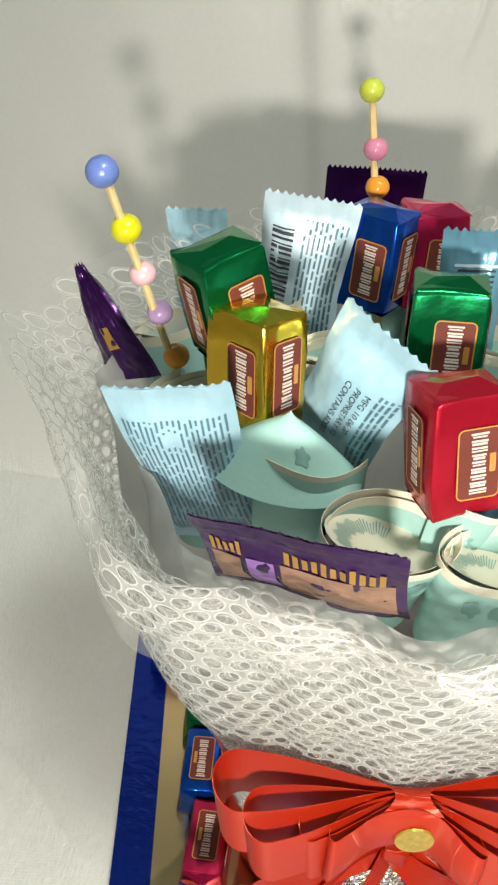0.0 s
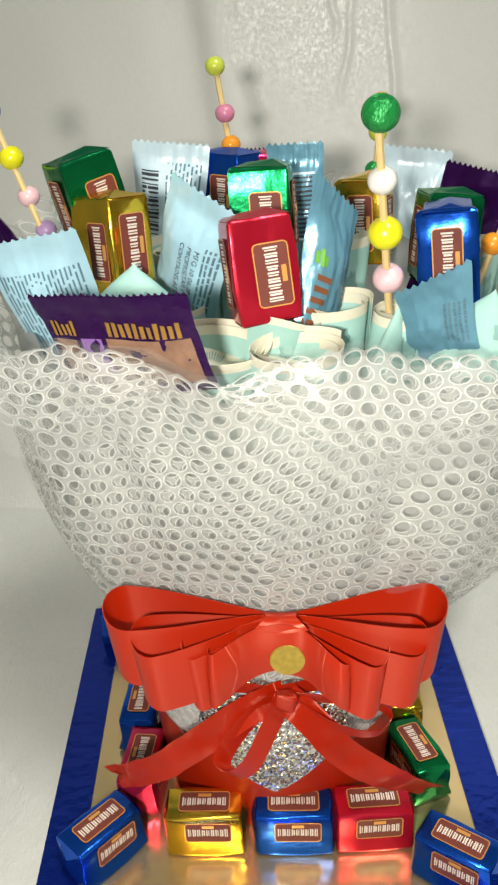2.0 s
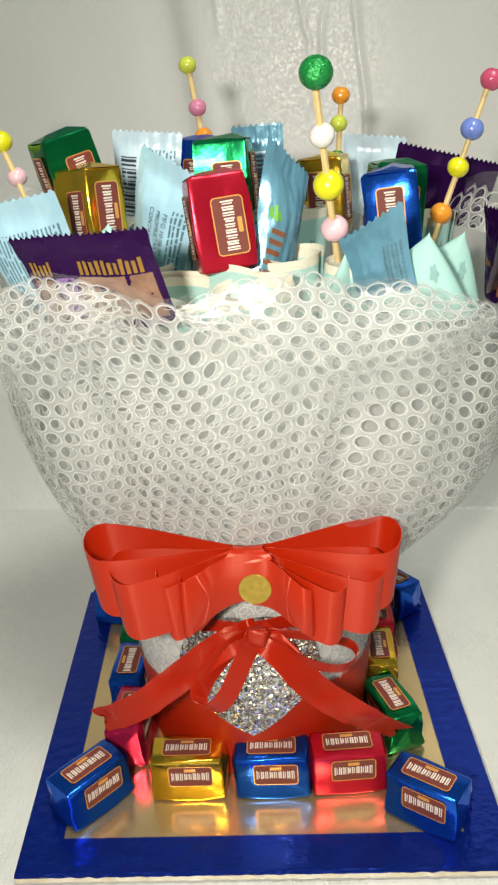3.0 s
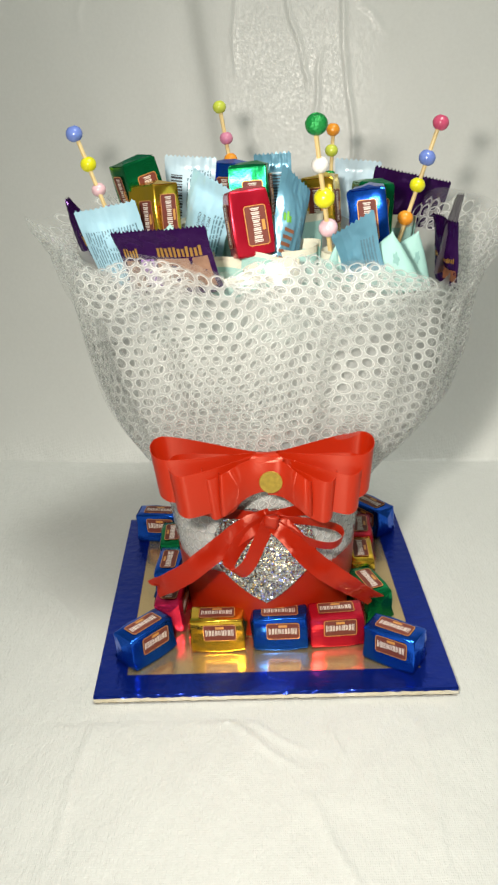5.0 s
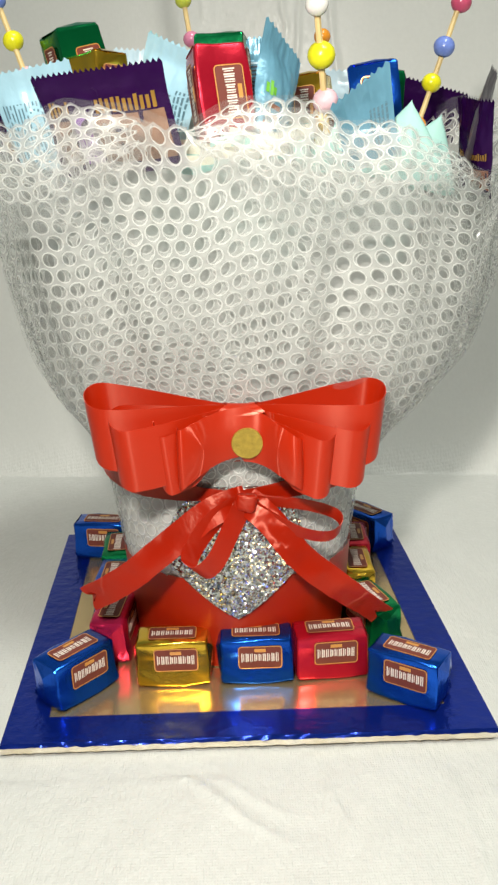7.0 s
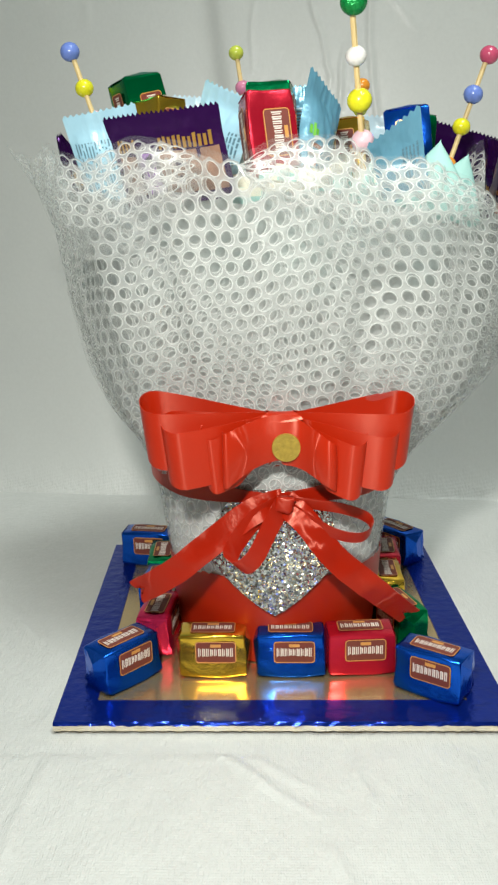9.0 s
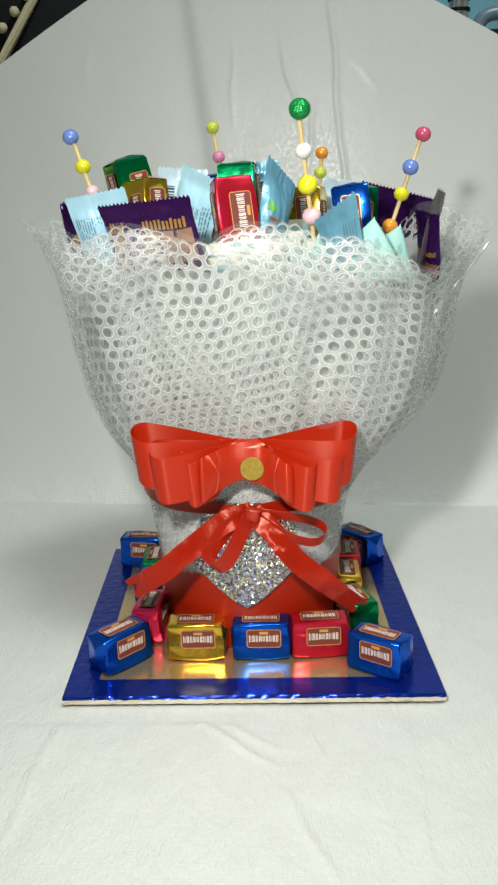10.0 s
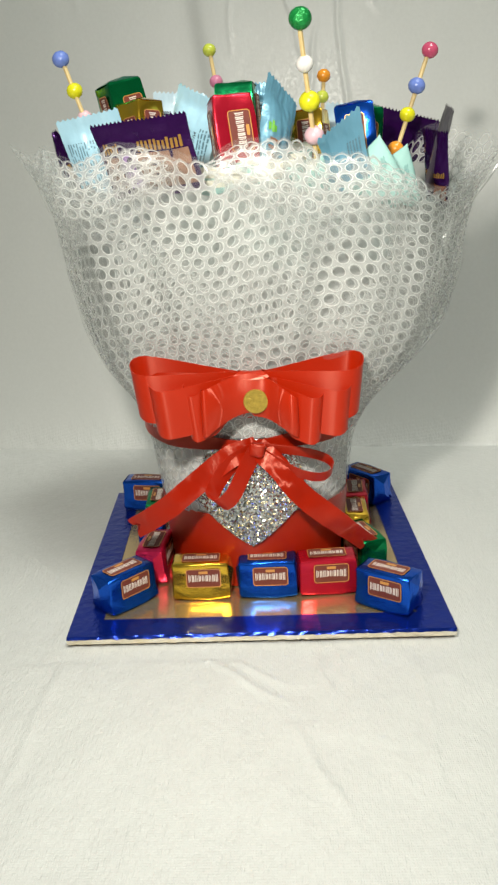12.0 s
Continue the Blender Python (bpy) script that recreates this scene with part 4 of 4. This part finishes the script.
standing("chocolate_bar", PURPLE, 0.059, 0.070, 0.007, (0.115, 0.190, 0.317), 7, 2, 15, "purple foil chocolate bar behind the bead stick", "chocolate bar", teeth=22, prints=purple_prints)
standing("sweet_packet", POUCH_DEEP, 0.030, 0.042, 0.005, (0.058, 0.050, 0.309), -24, 24, -5, "flat steel blue film packet leaning over the rim", "sweet packet", teeth=9, slant=0.016, prints=(("small_print", NAVY_PRINT, "lines of small print", lines(0.6, 0.30, 0.95, 0.7, 5, 0.5, True, 10)),))
standing("chocolate_bar", PURPLE, 0.026, 0.046, 0.005, (0.120, 0.088, 0.303), -64, 10, 8, "purple foil chocolate bar at the edge of the wrap", "chocolate bar", teeth=14, prints=purple_prints)
standing("sweet_packet", SILVER, 0.024, 0.050, 0.004, (0.130, 0.094, 0.316), 66, 12, 8, "silver-grey film packet back at the edge", "sweet packet", teeth=9)
standing("chocolate_bar", PURPLE, 0.030, 0.050, 0.007, (-0.135, 0.160, 0.316), -30, 4, -26, "dark purple foil packet twisted to a point", "chocolate bar", teeth=6, taper=0.82, crimp=0.004, prints=(("emblem", GOLD_PRINT, "small gold emblem", [(0.42, 0.30, 0.62, 0.5)]),))
standing("sweet_packet", POUCH, 0.030, 0.050, 0.016, (-0.096, 0.226, 0.312), -18, -4, -8, "pale blue rounded film packet at the back", "sweet packet", teeth=8)


# ---- rolled banknotes ----
def oval(f, bm):
    """A printed patch with a scalloped round outline on f's square."""
    def g(u, v):
        k = 0.5 * v * (0.82 + 0.18 * math.cos(10 * math.pi * u))
        return f(0.5 + k * math.cos(2 * math.pi * u), 0.5 + k * math.sin(2 * math.pi * u))
    return grid(g, 24, 2, True, bm)


def note_roll(top, r, h, lean, tilt, turn, flare=0.0):
    n = thing("banknote_roll", hung(top, 0, lean, tilt, h), "teal banknote rolled into an upright tube with cream margin", "banknote", "rolled banknotes")

    def spiral(z0, z1):
        def f(u, v):
            z = z0 + (z1 - z0) * v
            q = r * (1 - 0.22 * u) * (1 + flare * (z / h) ** 2)
            a = 13 * u + radians(turn)
            return q * math.sin(a), -q * math.cos(a) * 0.72, z + (0.002 * math.sin(a) - 0.004 * u) * (z / h)
        return f
    part("paper", thicken(grid(spiral(0, h - 0.0045), 100, 5), 0.0002), TEAL, n)
    part("margin", thicken(grid(spiral(h - 0.0045, h), 100, 1), 0.0002), CREAM, n, "cream paper margin")
    def inside(u, v):
        q = r * 0.90 * v * (1 + 0.7 * flare)
        a = 2 * math.pi * u
        return q * math.sin(a), -q * math.cos(a) * 0.70, h - 0.014 + 0.006 * v * v + 0.007 * math.cos(a + 0.6) * v

    part("inner_fold", grid(inside, 28, 4, True), CREAM, n, "pale inner fold of the note")
    bm = bmesh.new()
    for i in range(40):
        a = 0.45 + 0.5 * i / 40
        grid(lambda u, v: Vector(inside(a + 0.005 * u, 0.50 + 0.30 * v + 0.04 * math.sin(5 * i))) + Vector((0, 0, 0.0004)), 1, 2, bm=bm)
    tagged(part("medallion", bm, PRINT, n, "ring of fine printed ticks"), kind="stuff")
    bm = bmesh.new()
    rng = random.Random(turn)
    f = spiral(0, h)
    for i in range(3):
        u0 = ((-radians(turn)) % (2 * math.pi) + rng.uniform(-0.9, 0.6)) / 13
        g = lambda a, b: Vector(f(u0 + 0.03 * a + 0.004 * noise.noise((b * 3, i, turn)), 0.62 + 0.22 * b)) * 1.0 + Vector((0.0003 * math.sin(13 * (u0 + 0.03 * a) + radians(turn)), -0.0003 * math.cos(13 * (u0 + 0.03 * a) + radians(turn)), 0))
        if u0 > 0:
            oval(g, bm)
    part("engraving", bm, PRINT, n, "dark engraved patches")
    return n


def note_sheet(top, w, h, yaw, lean, tilt):
    """A note bent to an open curve, its cream edge up."""
    n = thing("banknote_sheet", hung(top, yaw, lean, tilt, h), "teal banknote bent in a curve with cream upper edge", "banknote", "rolled banknotes")

    def f(u, v):
        a = 1.9 * (u - 0.5)
        return 0.56 * w * math.sin(a), 0.30 * w * (1 - math.cos(a)) - 0.003 * v * math.cos(3 * a), h * v + 0.003 * math.sin(5 * u) * v
    part("paper", thicken(grid(lambda u, v: f(u, 0.93 * v), 30, 8), 0.0002), TEAL, n)
    part("margin", thicken(grid(lambda u, v: f(u, 0.93 + 0.07 * v), 30, 1), 0.0002), CREAM, n, "cream paper margin")
    bm = bmesh.new()
    for u0, v0, u1, v1 in ((0.26, 0.62, 0.34, 0.70), (0.29, 0.69, 0.36, 0.78), (0.33, 0.60, 0.44, 0.68), (0.36, 0.67, 0.42, 0.74), (0.43, 0.58, 0.50, 0.65), (0.30, 0.55, 0.33, 0.62)):
        oval(lambda a, b: Vector(f(u0 + (u1 - u0) * a, v0 + (v1 - v0) * b + 0.02 * math.sin(9 * a))) + Vector((0, -0.0004, 0)), bm)
    tagged(part("engraving", bm, PRINT, n, "dark engraved emblem"), kind="stuff")
    return n


def note_cone(top, w, h, yaw, lean, tilt):
    """A note folded to an upright point."""
    n = thing("banknote_cone", hung(top, yaw, lean, tilt, h), "teal banknote folded to an upright point", "banknote", "rolled banknotes")

    def f(u, v):
        half = w * (1 - v) ** 0.85 + 0.0006
        a = (u - 0.5) * 4.4
        return half * math.sin(a) * 0.8, -half * math.cos(a) * 0.45, h * v - 0.006 * abs(u - 0.5) * v
    part("paper", thicken(grid(f, 24, 12), 0.0002), TEAL, n)
    g = lambda u, v: Vector(f(0.56 + 0.10 * u, 0.45 + 0.25 * v)) + Vector((0.0002, -0.0004, 0))
    part("engraving", oval(g, bmesh.new()), PRINT, n, "dark engraved patch")
    return n


for top, r, h, lean, tilt, turn, flare in (
        ((-0.022, 0.056, 0.286), 0.020, 0.044, 14, 8, 0, 0.15), ((0.010, 0.047, 0.287), 0.018, 0.046, 8, 2, 120, 0.05), ((-0.088, 0.122, 0.290), 0.017, 0.072, 0, -8, 200, 0.1),
        ((0.024, 0.080, 0.293), 0.016, 0.046, 4, 2, 80, 0.05), ((-0.036, 0.135, 0.302), 0.017, 0.085, 0, 0, 50, 0.1), ((0.056, 0.076, 0.290), 0.016, 0.044, 6, 8, 10, 0), ((0.030, 0.150, 0.300), 0.017, 0.085, 0, 4, 0, 0),
        ((0.098, 0.165, 0.292), 0.016, 0.075, 0, 8, 70, 0), ((-0.065, 0.180, 0.295), 0.017, 0.078, -2, -4, 15, 0), ((0.0, 0.225, 0.295), 0.016, 0.078, -4, 0, 0, 0), ((-0.105, 0.175, 0.285), 0.016, 0.070, -2, -8, 90, 0)):
    note_roll(top, r, h, lean, tilt, turn, flare)
note_cone((-0.054, 0.084, 0.309), 0.034, 0.030, -10, 10, 4)
note_sheet((-0.046, 0.076, 0.290), 0.042, 0.044, 2, 12, -2)
note_sheet((0.008, 0.060, 0.290), 0.034, 0.040, 16, 8, 4)
note_cone((0.083, 0.056, 0.303), 0.028, 0.034, -20, 16, 10)
note_cone((0.103, 0.084, 0.297), 0.026, 0.034, -10, 10, 20)
note_cone((0.050, 0.066, 0.296), 0.015, 0.045, 30, 10, 4)

# ---- things behind the cloth ----
BLACK = material("black_leather", (0.004, 0.004, 0.006), 0.6, 0, 0.4, 90, 0.3, 300, spec=0.2)
BEIGE = material("beige_trim", (0.50, 0.44, 0.28), 0.6, 0, 0.3, 300, 0.4, 500)
GREY_PLASTIC = material("grey_blue_plastic", (0.14, 0.20, 0.25), 0.35, 0, 0.15, 30, 0.05, 200)
CHROME = material("worn_chrome", (0.62, 0.66, 0.68), 0.2, 0.9, 0.2, 80)
bag = thing("handbag", pose(-0.30, 0.72, -0.03), "black leather handbag with a beige beaded strap", "handbag")
bm = rounded_box(0.36, 0.12, 0.66, 0.03, 4, (-0.04, 0.03, 0.33))
part("body", bm, BLACK, bag)
strap = part("strap", tube([(-0.20, -0.045, 0.36), (-0.02, -0.045, 0.52), (0.05, -0.03, 0.63), (0.06, 0.0, 0.67)], 0.006, 8), BEIGE, bag, "beige braided strap")
for i in range(16):
    bm = bmesh.new()
    bmesh.ops.create_uvsphere(bm, u_segments=10, v_segments=6, radius=0.0065)
    q = Vector((-0.20, -0.050, 0.36)).lerp(Vector((0.05, -0.036, 0.63)), i / 15)
    part("strap_bead", moved(bm, Matrix.Translation(q)), BEIGE, bag)
bm = bmesh.new()
for x, z, w, h in ((0.072, 0.556, 0.003, 0.016), (0.080, 0.562, 0.010, 0.003), (0.080, 0.548, 0.010, 0.003), (0.096, 0.556, 0.003, 0.018), (0.102, 0.562, 0.008, 0.003)):
    rounded_box(w, 0.001, h, 0, at=(x, -0.0312, z), bm=bm)
part("lettering", bm, WHITE, bag, "small white bars", False)
chair = thing("office_chair", pose(0.325, 0.82, -0.012), "grey-blue plastic chair with a chrome post", "chair")
def chair_at(*rows):
    return [Vector(p) - Vector((0.325, 0.82, -0.012)) for p in rows]


part("arm_frame", tube(smooth_path(chair_at((0.232, 0.72, 0.44), (0.238, 0.72, 0.492), (0.250, 0.72, 0.512), (0.264, 0.72, 0.508), (0.270, 0.72, 0.48), (0.272, 0.72, 0.44))), 0.0055, 10), CHROME, chair, "bent chrome frame")
part("armrest", tube(smooth_path(chair_at((0.272, 0.70, 0.42), (0.273, 0.70, 0.49), (0.280, 0.70, 0.517), (0.30, 0.70, 0.524), (0.318, 0.70, 0.515), (0.322, 0.70, 0.48), (0.322, 0.70, 0.42))), 0.0085, 12), GREY_PLASTIC, chair)
part("backrest", moved(rounded_box(0.16, 0.03, 0.12, 0.012, 4), Matrix.Translation(chair_at((0.325, 0.76, 0.455))[0])), BLACK, chair, "dark padded back")
part("cushion", moved(rounded_box(0.030, 0.02, 0.05, 0.006, 3), Matrix.Translation(chair_at((0.297, 0.725, 0.478))[0])), PLASTER, chair, "pale grey cushion")
part("post", tube(chair_at((0.258, 0.735, 0.0), (0.258, 0.735, 0.66)), 0.0125, 14), CHROME, chair, "chrome post")
for z in (0.535, 0.548):
    part("collar", tube(chair_at((0.258, 0.735, z - 0.002), (0.258, 0.735, z + 0.002)), 0.0145, 14), BLACK, chair, "dark collar")
part("seat", moved(rounded_box(0.36, 0.34, 0.05, 0.02, 3), pose(0.06, 0.1, 0.30)), GREY_PLASTIC, chair)
part("base", moved(rounded_box(0.30, 0.30, 0.03, 0.01, 2), pose(0, 0.1, 0.015)), CHROME, chair)
